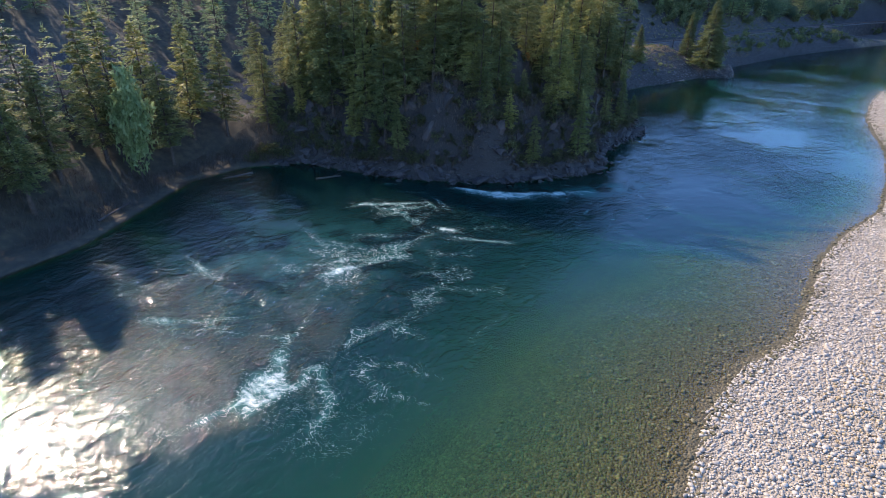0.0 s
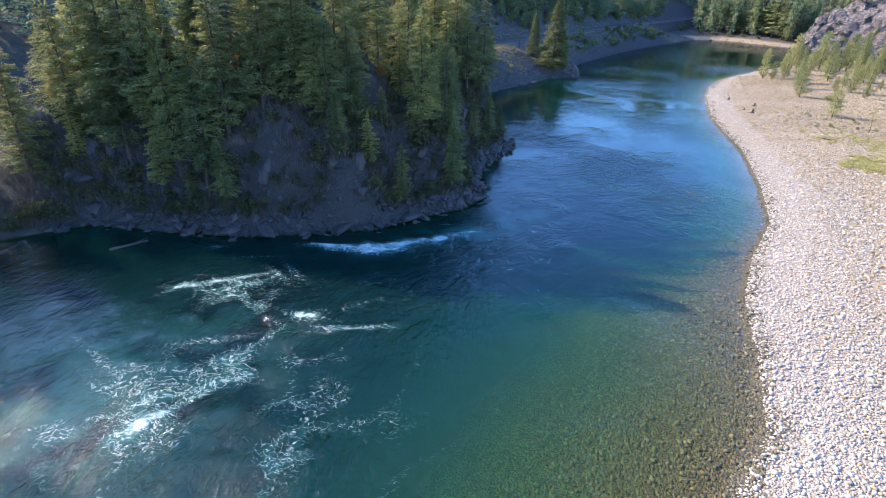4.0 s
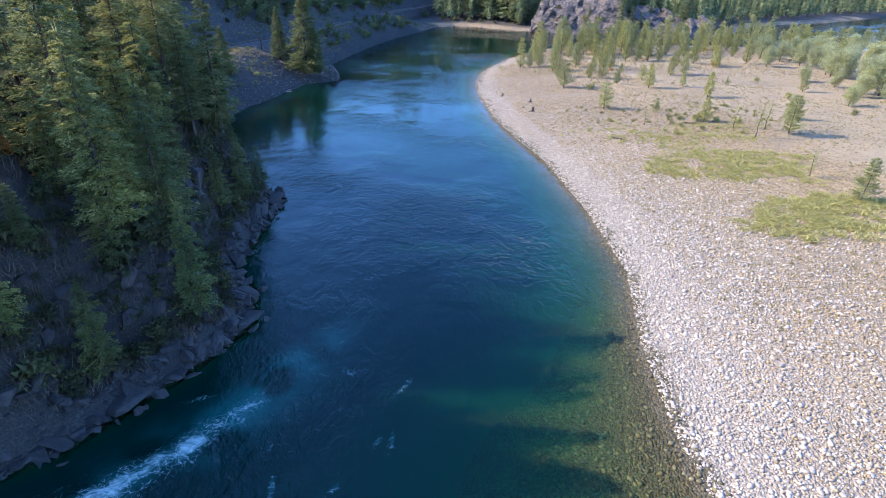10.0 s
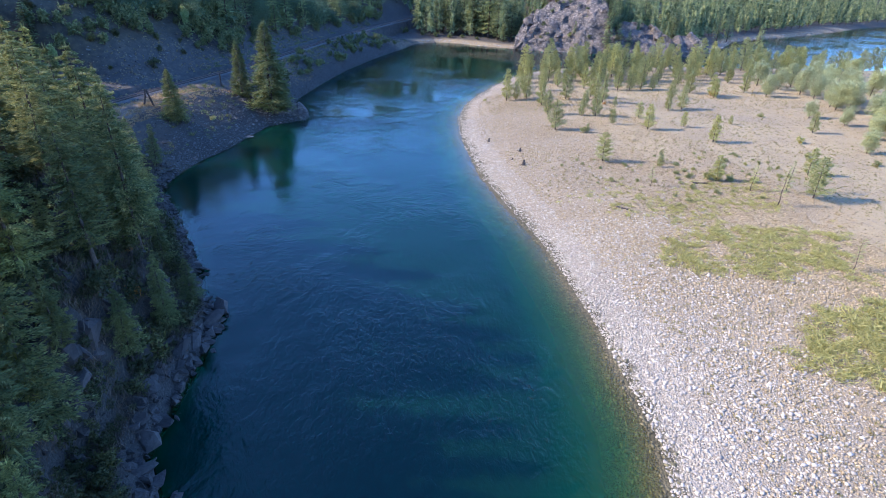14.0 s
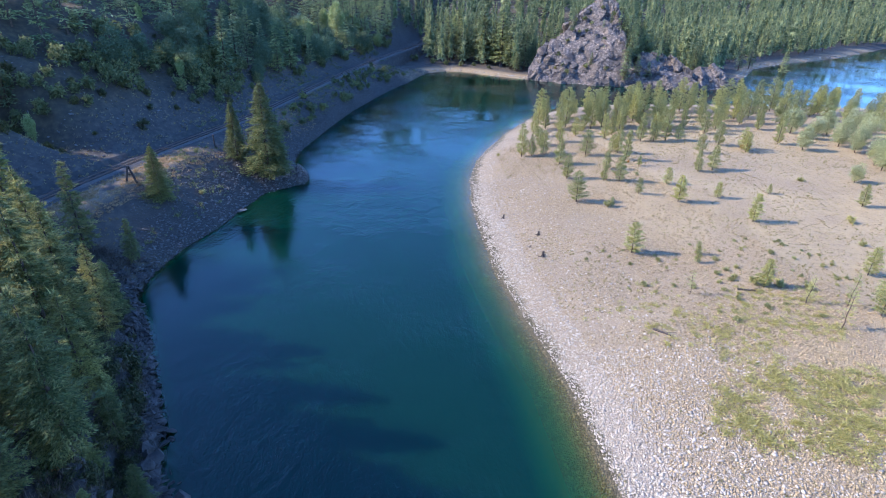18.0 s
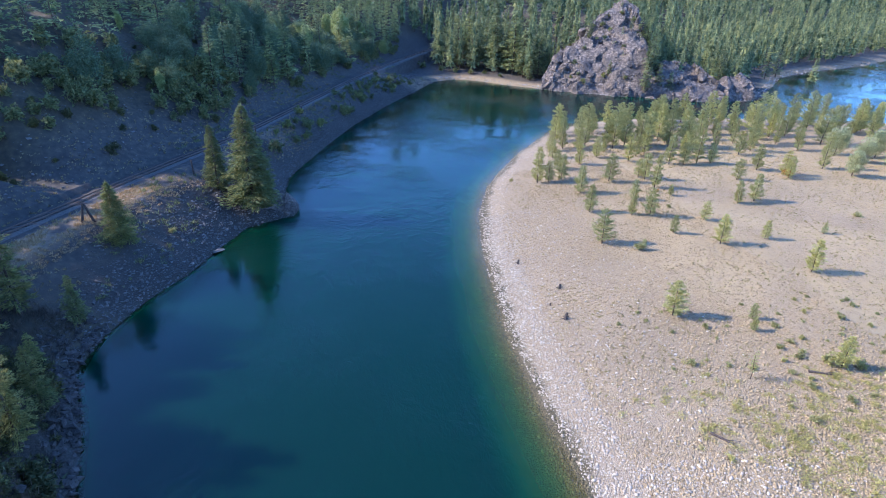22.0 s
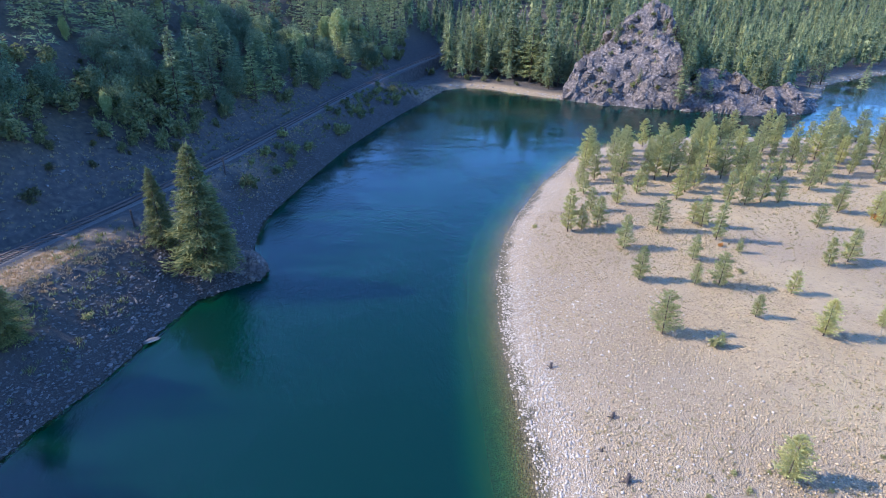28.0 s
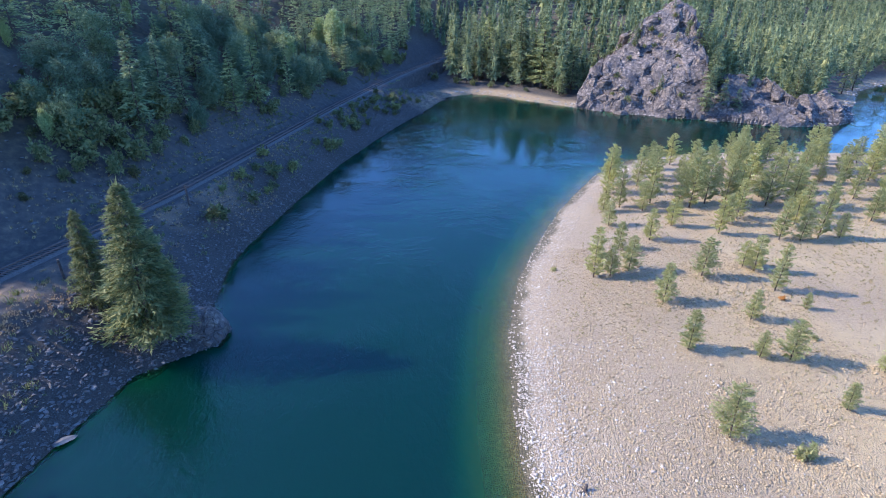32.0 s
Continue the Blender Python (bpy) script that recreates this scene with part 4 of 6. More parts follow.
for n, (x, y, h) in enumerate(FAR):
    plant(firs_lo[n % 4], x, y, h / 20 * (1.15 if h > 14 else 1.0), label="tall green conifer on the far rocky shore")

# ---- young pines on the bar ----
BAR1 = [(63, 8, 9.1), (66, 8, 5.9), (70, 9, 7.2), (80, 21, 7.1), (71, -2, 7.4), (82, 5, 7.8), (68, -15, 6.8), (93, 6, 7.3), (92, 8, 5.4), (92, -1, 8.2), (82, -9, 5.4), (81, -19, 6.7), (77, -18, 4.5),
        (93, -7, 3.1), (92, -23, 4.6), (107, -14, 5.9), (112, -13, 7.1), (118, 2, 5.9), (130, 10, 7.6), (107, 18, 8.5), (111, 17, 7.1), (116, 18, 10.4), (120, 17, 5.8), (135, 25, 7.6), (135, 5, 7.1)]
BAR2 = [(90, 41, 12.8), (93, 54, 10.0), (82, 40, 9.4), (83, 50, 11.9), (98, 37, 12.4), (97, 40, 9.5), (103, 39, 12.8), (109, 40, 9.6), (110, 37, 10.5), (119, 46, 11.2), (117, 36, 11.0), (128, 45, 11.3), (147, 60, 12.4),
        (138, 51, 10.3), (149, 49, 11.0), (165, 56, 12.3), (155, 42, 5.9), (157, 36, 8.1), (177, 54, 6.3), (187, 57, 12.6), (96, 22, 8.0), (93, 33, 3.9), (64, -31, 7.5), (81, -29, 4.2), (88, -35, 6.5), (71, -35, 2.5)]
BAR3 = [(98, -48, 6.6), (114, -33, 2.7), (99, -34, 4.1), (102, -73, 5.7), (130, -44, 5.6), (134, 2, 6.3), (151, 9, 10.1), (195, 37, 11), (173, 8, 5.7), (199, 24, 9.2), (209, 27, 10.4), (64, -58, 6.4), (76, -61, 3.0),
        (76, -119, 6.6), (92, -85, 7.8), (80, -74, 5.4), (74, -64, 2.6), (75, 30, 6), (77, 38, 7), (88, 27, 6.5), (72, 18, 6), (101, 27, 7), (106, 47, 9), (125, 37, 9), (132, 33, 8), (142, 38, 8), (87, 58, 8), (99, 58, 9)]
THIN = [(83, -87, 6.6), (76, -109, 5.0), (83, -80, 5.2), (66, -74, 4.6), (89, -82, 6.3), (95, -82, 7.0)]
for n, (x, y, h) in enumerate(BAR1 + BAR2 + BAR3):
    plant(pines[n % 6], x, y, h / 7 * (1.0 if h < 8 else 1.1), 0.08, wide=(0.95 if h < 8 else 0.72))
more = scatter(700, 74, 260, 20, 80, lambda x, y, z, i: i["east"] & ~i["wet"] & (i["de"] > 4) & (y > 22 + 0.02 * x), 3.6, 8, [(x, y, 0) for x, y, _ in BAR1 + BAR2 + BAR3])
for n, (x, y, z) in enumerate(more[:84]):
    plant(pines[n % 6], x, y, rng.uniform(0.8, 1.7), 0.08, z=z, wide=rng.uniform(0.7, 0.95))
thin_pine = prototype("pine_tree", conifer_arrays(95, 7, 1.4, 34, 16, 0.25, 0.5, -0.3, 0.35, 0.8, 0.05, 0.0), PINE, 7, 0.08, "thin half-bare young pine leaning over dry scrub", "tree", "young pines on the bar", 60, 0.12)
PROTOS.append(thin_pine)
for x, y, h in THIN:
    plant(thin_pine, x, y, h / 7)

# ---- leafy trees ----
leafy = [prototype("cottonwood_tree", round_arrays(300 + k, 14, 4.6, 64, 50, 0.08, 0.6), YELLOW, 13, 0.25, "broad pale yellow-green cottonwood in full leaf", "tree", "cottonwoods", 70 + k, 0.1) for k in range(3)]
PROTOS += leafy
for n, (x, y, h) in enumerate([(10, 172, 19), (-2, 180, 15), (20, 196, 12), (-14, 172, 14), (33, 200, 9), (-4, 160, 12), (3, 188, 15), (-5.4, 132.4, 13), (-14.5, 124, 10), (-68, -183, 19)]):
    plant(leafy[n % 3], x, y, h / 14, wide=0.55 if y < 0 else 0.8 if h > 14 else 1.0)
pale = [prototype("cottonwood_tree", round_arrays(310 + k, 14, 4.8, 70, 62, 0.03, 0.42), COTTON, 13, 0.2, "round pale green cottonwood at the edge of the dry bar", "tree", "cottonwoods", 76 + k, 0.1) for k in range(3)]
PROTOS += pale
grove = [(x, y, 4.5 + 6 * sstep(120, 165, x) * rng.uniform(0.6, 1.1)) for x, y, z in scatter(500, 132, 230, -75, 22, lambda x, y, z, i: (x > 163 - 0.22 * (y + 40)) & (fbm(x * 0.05, y * 0.05, 83) > 0.4), 6.5, 84)[:46]]
for n, (x, y, h) in enumerate(grove + [(146, -38, 6), (141, -52, 7), (146, -48, 8), (143, -59, 8), (149, -50, 12), (161, -20, 9), (144, -28, 6), (156, -38, 10), (150, -64, 11), (165, -48, 12), (128, -62, 6), (168, -30, 9), (175, -8, 8)]):
    plant(pale[n % 3], x, y, h / 14)
for x, y, h in [(-57, -11, 7), (-46, -40, 5), (-36.6, 36.8, 7), (-52, 60, 6), (-40, 95, 7), (-34, 120, 8)]:
    plant(leafy[0], x, y, h / 14, label="small yellow-leaved aspen on the scree slope", wide=0.6)

# ---- the spruces on the rock point and the bench ----
spruce = [prototype("spruce_tree", conifer_arrays(120 + k, 20, 4.5, 300, 64, 0.02, 0.7, 0.16, 0.08, 0.9, 0.026, 0.1, 0.7), SPRUCE, 20, 0.3, "dense dark green spruce beside the water", "tree", "spruces on the west bank", 80 + k) for k in range(2)]
PROTOS += spruce
for k, x, y, h, w, lab in [(0, -9.2, -2.9, 23.2, 1.3, "tall dense spruce on a low rock point in the river"), (1, -17.0, 0.8, 15.0, 1.05, "smaller blue-green spruce leaning on a taller one"), (1, -6.6, -1.8, 14, 1.15, "broad spruce crowding the rock point"),
                           (0, -28, -27.5, 11.8, 1.2, "single bushy spruce beside the old railway pole")]:
    plant(spruce[k], x, y, h / 20, 0.5, label=lab, wide=w)

# ---- shrubs ----
shrub = [prototype("willow_shrub", round_arrays(330 + k, 1.6, 1.1, 14, 16, 0.05, 0.3), BUSH, 1.1, 0.03, "low yellow-green willow shrub on the cobbles", "shrub", "willow shrubs", 90 + k, 0.05) for k in range(3)]
PROTOS += shrub
for n, (x, y, s) in enumerate([(79, -73, 1.1), (83, -74, 0.9), (76, -71, 0.7), (87, -76, 0.8), (57, 12.5, 0.6), (96, -58, 0.5), (70, -35, 1.0), (104, -41, 0.5), (88, -15, 0.6), (119, -52, 1.0), (130, -25, 0.9), (122, -70, 0.9), (60, -70, 0.6), (55, -86, 0.5), (112, -62, 0.8), (140, -72, 1.2)]):
    plant(shrub[n % 3], x, y, s)
for n, (x, y, z) in enumerate(scatter(1500, 54, 100, -84, -56, lambda x, y, z, i: i["east"] & ~i["wet"] & (i["de"] > 9) & (fbm(x * 0.14, y * 0.14, 58) > 0.45), 1.7, 59)[:70]):
    plant(shrub[n % 3], x, y, rng.uniform(0.28, 0.62), z=z)
gshrub = [prototype("bank_shrub", round_arrays(360 + k, 1.6, 1.1, 14, 16, 0.05, 0.3), BRUSH, 1.1, 0.03, "scrubby green shrub", "shrub", "shrubs on the bank", 95 + k, 0.05) for k in range(3)]
PROTOS += gshrub
for n, (x, y, s) in enumerate([(57, 213, 2.6), (92, 197, 1.5), (84, 199, 1.8), (76, 203, 2), (68, 207, 2.2), (99, 186, 1.3), (19, 109, 1.6), (11, 98, 1.8), (33, 136, 1.5), (15, 104, 1.4), (23, 117, 1.3), (3, 66, 1.2), (-1, 50, 1.2), (44, 160, 1.3), (-3, 44, 1.5), (0, 60, 1.6), (8, 84, 1.4), (-8.3, 31.7, 2.0), (-7.2, 33.5, 1.8), (-0.9, 57.6, 2.2), (11.6, 86.7, 2.4), (13, 90, 2.1), (33.5, 141.5, 2.2)]):
    plant(gshrub[n % 3], x, y, s, label="scrubby green shrub on the stony far bank")
for n, (x, y, z) in enumerate(scatter(900, -12, 52, 40, 182, lambda x, y, z, i: ~i["wet"] & ~i["east"] & (i["dw"] > 3.5) & (i["dr"] > 4.5) & ~i["west_of_rail"] & (fbm(x * 0.07, y * 0.07, 45) > 0.46), 2.2, 46)[:46]):
    plant(gshrub[n % 3], x, y, rng.uniform(0.7, 1.9), label="scrubby green shrub on the stony far bank", z=z)
yb = plant(shrub[0], -21.5, -20.5, 0.75, label="small bright yellow bush on the stone bank")
orange = leaf("orange_leaves", (0.3, 0.13, 0.03), (0.5, 0.26, 0.06), 0.1, 0.4)
oshrub = prototype("autumn_shrub", round_arrays(340, 1.8, 1.0, 14, 16, 0.05, 0.3), orange, 1.2, 0.03, "orange autumn shrub among dark rocks", "shrub", "autumn shrubs", 97, 0.05)
PROTOS.append(oshrub)
for x, y, s in [(-33.5, -143, 1.3), (-31, -147, 0.8), (-14, -108, 0.9), (-15, -104, 0.7), (-22, -118, 0.8), (-24, -126, 1.1), (-30, -131, 1.2), (-22, -137, 0.9), (-34, -136, 1.0), (-18, -121, 1.0), (-27, -141, 0.9), (-19, -131, 0.8), (135, 4, 1.4), (91, -4, 0.6), (-38, -146, 1.1)]:
    plant(oshrub, x, y, s)
# slim young firs on the rock face
for n, (x, y, z) in enumerate(scatter(1200, -62, -8, -160, -84, lambda x, y, z, i: ~i["wet"] & ~i["east"] & (i["dw"] > 2.0) & (i["dw"] < 11) & (fbm(x * 0.1, y * 0.1, 79) > 0.36), 3.6, 15)[:75]):
    plant(near_firs[n % 3], x, y, rng.uniform(0.25, 0.62), z=z, label="slim young fir clinging to the rock face")
# dark understorey on the bluff
under = leaf("understorey_leaves", (0.045, 0.055, 0.02), (0.14, 0.13, 0.05), 0.3, 0.3)
ushrub = [prototype("bank_shrub", round_arrays(350 + k, 2.2, 1.3, 18, 26, 0.02, 0.24), under, 1.4, 0.03, "dark leafy shrub on the shaded rock bank", "shrub", "shrubs on the bluff", 100 + k, 0.05) for k in range(3)]
PROTOS += ushrub
for n, (x, y, z) in enumerate(scatter(2200, -62, -8, -166, -60, lambda x, y, z, i: ~i["wet"] & ~i["east"] & (i["dw"] > 2.0) & (i["dw"] < 15) & (i["dr"] > 6), 1.9, 12)[:295]):
    plant(ushrub[n % 3], x, y, rng.uniform(0.6, 1.6), z=z)
for n, (x, y, z) in enumerate(scatter(300, -80, 0, -45, 110, lambda x, y, z, i: ~i["wet"] & ~i["east"] & i["west_of_rail"] & (i["dr"] > 8) & (i["dr"] < 34), 4.5, 13)[:60]):
    plant(ushrub[n % 3], x, y, rng.uniform(0.5, 1.4), z=z, label="low grey-green shrub on the scree slope")

# low brush that covers the bluff between the rocks
low_kinds = [round_arrays(270 + k, 20, 9, 16, 20, 0.0, 1.8) for k in range(4)]
face = scatter(5200, -64, -8, -168, -58, lambda x, y, z, i: ~i["wet"] & ~i["east"] & (i["dw"] > 2.2) & (i["dw"] < 22) & (i["dr"] > 6) & (fbm(x * 0.18, y * 0.18, 78) > 0.4), 1.5, 19)
join_trees("bluff_brush", [(x, y, z - 0.15, rng.uniform(0.05, 0.13)) for x, y, z in face[:1700]], low_kinds, under, "dense dark olive brush covering the rock bluff", "brush", 20)

steep = scatter(16000, -64, -8, -166, -80, lambda x, y, z, i: ~i["wet"] & ~i["east"] & (i["dw"] > 1.8) & (i["dw"] < 8.5) & (fbm(x * 0.25, y * 0.25, 80) > 0.36), 0.75, 27)
join_trees("cliff_brush", [(x, y, z - 0.1, rng.uniform(0.035, 0.095)) for x, y, z in steep[:1500]], low_kinds, under, "olive-brown brush clinging to the steep rock face", "brush", 28)

# ---- scrub and grass as stuff ----
def tufts(name, spots, mt, blades, h, label, category, seed, wide=0.07, spread=0.16, splay=0.3):
    q = np.random.default_rng(seed)
    p = np.repeat(np.array([(x, y, z) for x, y, z, _ in spots]), blades, 0)
    s = np.repeat(np.array([k for _, _, _, k in spots]), blades)
    n = len(p)
    b = p + np.stack([q.normal(0, spread, n) * s, q.normal(0, spread, n) * s, np.full(n, -0.05)], 1)
    b[:, 2] += h * s * q.random(n) * max(0, splay - 0.3) * 1.6
    tip = b + np.stack([q.normal(0, splay, n) * h * s, q.normal(0, splay, n) * h * s, h * s * q.uniform(0.5, 1.2, n) * (1.15 - 0.5 * splay)], 1)
    v, f = spikes(b, tip, wide * s * (0.5 + q.random(n)), q.normal(0, 1, (n, 3)))
    return tagged(new(name, mesh_np(name, v, f, [mt])), label, category, kind="stuff")


PATCHES = [(68, -101, 15, 9), (67.5, -123.5, 11, 7), (68, -81, 18, 9)]
q = np.random.default_rng(21)
wil, dry = [], []
for (cx, cy, rx, ry), n, s in zip(PATCHES, (560, 480, 420), (0.7, 0.85, 0.5)):
    xs, ys = q.uniform(45, 95, 6000), q.uniform(-140, -65, 6000)
    ok = fbm(xs * 0.16, ys * 0.16, 33) + 0.35 * q.random(6000) - 0.32 * (((xs - cx) / rx) ** 2 + ((ys - cy) / ry) ** 2) > 0.45
    xs, ys = xs[ok][:n], ys[ok][:n]
    wil += [(x, y, z, s * q.uniform(0.6, 1.5)) for x, y, z in zip(xs, ys, ground_z(xs, ys)[0])]
tufts("willow_scrub", wil, BUSH, 60, 0.5, "patches of knee-high yellow-green willow scrub on cobbles", "scrub", 22, 0.05, 0.42, 0.75)
# dry grass on the bench beside the track
BENCHGRASS = leaf("straw_grass", (0.28, 0.195, 0.095), (0.46, 0.34, 0.185), 0.1, 0.3)
xs, ys = q.uniform(-50, 10, 26000), q.uniform(-44, 52, 26000)
zz, ii = ground_z(xs, ys)
ok = ~ii["wet"] & ~ii["east"] & ~ii["west_of_rail"] & (ii["dr"] > 4.2) & (ii["dr"] < 13) & (fbm(xs * 0.18, ys * 0.18, 93) > 0.44) & (q.random(xs.shape) < 1 - 0.75 * sstep(-10, 0, ys))
tufts("bench_grass", list(zip(xs[ok], ys[ok], zz[ok], q.uniform(0.5, 1.2, ok.sum())))[:2600], BENCHGRASS, 9, 0.42, "dry straw-coloured grass on the bench beside the railway", "grass", 27, 0.06, 0.2, 0.4)
xs, ys = q.uniform(40, 190, 60000), q.uniform(-150, 60, 60000)
zz, ii = ground_z(xs, ys)
ok = ii["east"] & ~ii["wet"] & (ii["de"] > 7) & (fbm(xs * 0.06, ys * 0.06, 36) + 0.3 * q.random(len(xs)) + 0.2 * np.exp(-((xs - 78) / 22) ** 2 - ((ys + 78) / 13) ** 2) > 0.62)
dry = [(x, y, z, q.uniform(0.4, 1.0)) for x, y, z in zip(xs[ok][:13000], ys[ok][:13000], zz[ok][:13000])]
tufts("grass_tufts", dry, STRAWGREEN, 8, 0.36, "sparse yellowing grass tufts among dry cobbles", "grass", 23)
xs, ys = q.uniform(-60, 20, 9000), q.uniform(-50, 120, 9000)
zz, ii = ground_z(xs, ys)
ok = ~ii["east"] & ~ii["wet"] & (ii["dw"] > 7) & (ii["dr"] > 2.6) & (ii["dr"] < 18) & (fbm(xs * 0.1, ys * 0.1, 38) > 0.42)
bench = [(x, y, z, q.uniform(0.5, 1.1)) for x, y, z in zip(xs[ok][:2600], ys[ok][:2600], zz[ok][:2600])]
tufts("bench_grass", bench, STRAW, 9, 0.5, "dry straw-coloured grass on the railway bench", "grass", 24)

# bare twigs and dead brush between the rocks of the bluff
xs, ys = q.uniform(-70, -6, 16000), q.uniform(-205, -46, 16000)
zz, ii = ground_z(xs, ys)
ok = ~ii["east"] & ~ii["wet"] & (ii["dw"] > 2.2) & (ii["dw"] < 24) & (ii["dr"] > 6)
tufts("bare_brush", [(x, y, z, q.uniform(0.5, 1.3)) for x, y, z in zip(xs[ok][:6500], ys[ok][:6500], zz[ok][:6500])], TWIG, 18, 1.3, "tangled bare grey-brown brush under the firs", "brush", 26, 0.024, 0.45)
xs, ys = q.uniform(-66, -6, 16000), q.uniform(-166, -80, 16000)
zz, ii = ground_z(xs, ys)
ok = ~ii["east"] & ~ii["wet"] & (ii["dw"] > 1.5) & (ii["dw"] < 8.5)
tufts("cliff_twigs", [(x, y, z, q.uniform(0.5, 1.2)) for x, y, z in zip(xs[ok][:2600], ys[ok][:2600], zz[ok][:2600])], TWIG, 20, 1.2, "bare twigs and dry stalks on the rock face", "brush", 29, 0.022, 0.45)
# low green growth along the stony west bank
xs, ys = q.uniform(-30, 60, 14000), q.uniform(-46, 195, 14000)
zz, ii = ground_z(xs, ys)
ok = ~ii["east"] & ~ii["wet"] & (ii["dw"] > 3.5) & (ii["dr"] > 4) & (fbm(xs * 0.09, ys * 0.09, 44) > 0.5)
tufts("bank_growth", [(x, y, z, q.uniform(0.5, 1.3)) for x, y, z in zip(xs[ok][:1500], ys[ok][:1500], zz[ok][:1500])], BRUSH, 22, 0.7, "low green growth among the bank stones", "scrub", 27, 0.06, 0.35)


# ---- rocks ----
def hull_rock(seed, n=14, flat=0.6, block=0.5):
    """An angular boulder: the hull of a few random points."""
    q = np.random.default_rng(seed)
    p = q.normal(0, 1, (n, 3))
    p /= np.abs(p).max(1, keepdims=True) ** block * np.linalg.norm(p, axis=1, keepdims=True) ** (1 - block)
    p *= np.array([1.0, 0.75, flat]) * 0.5
    bm = bmesh.new()
    for c in p:
        bm.verts.new(c)
    out = bmesh.ops.convex_hull(bm, input=bm.verts)
    bmesh.ops.delete(bm, geom=[v for v in bm.verts if not v.link_faces], context='VERTS')
    bmesh.ops.triangulate(bm, faces=bm.faces)
    bm.verts.index_update()
    v = np.array([tuple(a.co) for a in bm.verts])
    f = np.array([[a.index for a in t.verts] for t in bm.faces])
    bm.free()
    return v, f


ROCKS = [hull_rock(k, 13 + k % 5, 0.45 + 0.1 * (k % 4), 0.4 + 0.2 * (k % 3)) for k in range(8)]
SMALL = [hull_rock(100 + k, 9 + k % 2, 0.5 + 0.1 * (k % 3), 0.5) for k in range(6)]
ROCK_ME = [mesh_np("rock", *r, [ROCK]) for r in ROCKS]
STONE_ME = [mesh_np("stone", *r, [STONE]) for r in ROCKS]


def stone_field(name, pts, shapes, mt, label, category, seed, smooth=False, sink=0.3, flat=(0.5, 0.9)):
    """Many loose stones joined into one mesh. pts: arrays x, y, z, size."""
    q = np.random.default_rng(seed)
    x, y, z, s = pts
    V, F, base = [], [], 0
    which = q.integers(len(shapes), size=len(x))
    for k, (v, f) in enumerate(shapes):
        m = np.where(which == k)[0]
        if not len(m):
            continue
        a, tl, d = q.random(len(m)) * 6.28, q.normal(0, 0.3, len(m)), q.uniform(*flat, len(m))
        sx = s[m] * q.uniform(0.8, 1.25, len(m))
        lx, ly, lz = v[None, :, 0] * sx[:, None], v[None, :, 1] * s[m][:, None], v[None, :, 2] * (s[m] * d)[:, None]
        ly, lz = ly * np.cos(tl)[:, None] - lz * np.sin(tl)[:, None], ly * np.sin(tl)[:, None] + lz * np.cos(tl)[:, None]
        px = lx * np.cos(a)[:, None] - ly * np.sin(a)[:, None] + x[m][:, None]
        py = lx * np.sin(a)[:, None] + ly * np.cos(a)[:, None] + y[m][:, None]
        pz = lz + (z[m] + s[m] * (0.5 - sink) * d * 0.6)[:, None]
        V.append(np.stack([px, py, pz], -1).reshape(-1, 3))
        F.append((f[None] + (np.arange(len(m)) * len(v))[:, None, None]).reshape(-1, 3) + base)
        base += len(m) * len(v)
    return tagged(new(name, mesh_np(name, np.concatenate(V), np.concatenate(F), [mt], smooth)), label, category, kind="stuff")


# craggy rock knob on the far shore
CLIFF_ME = [mesh_np("block", *hull_rock(50 + k, 18 + k % 5, 0.8, 0.7), [CLIFF]) for k in range(8)]


def wedge(x, y, p0, p1, front, left, right, cap, back):
    """A rock mass rising inland from the line p0-p1: front (slope, depth, slope above), flanks (shift, slope; the left one with a height and gentler slope above), cap height, back (depth, slope)."""
    ux, uy = p1[0] - p0[0], p1[1] - p0[1]
    n = math.hypot(ux, uy)
    ux, uy = ux / n, uy / n
    s, d = (x - p0[0]) * ux + (y - p0[1]) * uy, -(x - p0[0]) * uy + (y - p0[1]) * ux
    gully = (vnoise(s * 0.16 + d * 0.05, d * 0.03, 7) - 0.5) * 6 + (vnoise(s * 0.42 + d * 0.12, d * 0.06, 9) - 0.5) * 0.4
    dd = d + gully * 0.8
    z = np.where(dd < front[1], dd * front[0], front[0] * front[1] + (dd - front[1]) * front[2])
    z = np.minimum(z, (s + left[0] + gully * 0.5) * left[1])
    z = np.minimum(z, left[2] + (s + gully * 0.6) * left[3])
    z = np.minimum(z, (n + right[0] - s + gully * 0.4) * right[1])
    return np.minimum(z, cap - np.abs(d - back[0]) * 0.06 - np.maximum(d - back[0], 0) * back[1] + gully * 0.5)


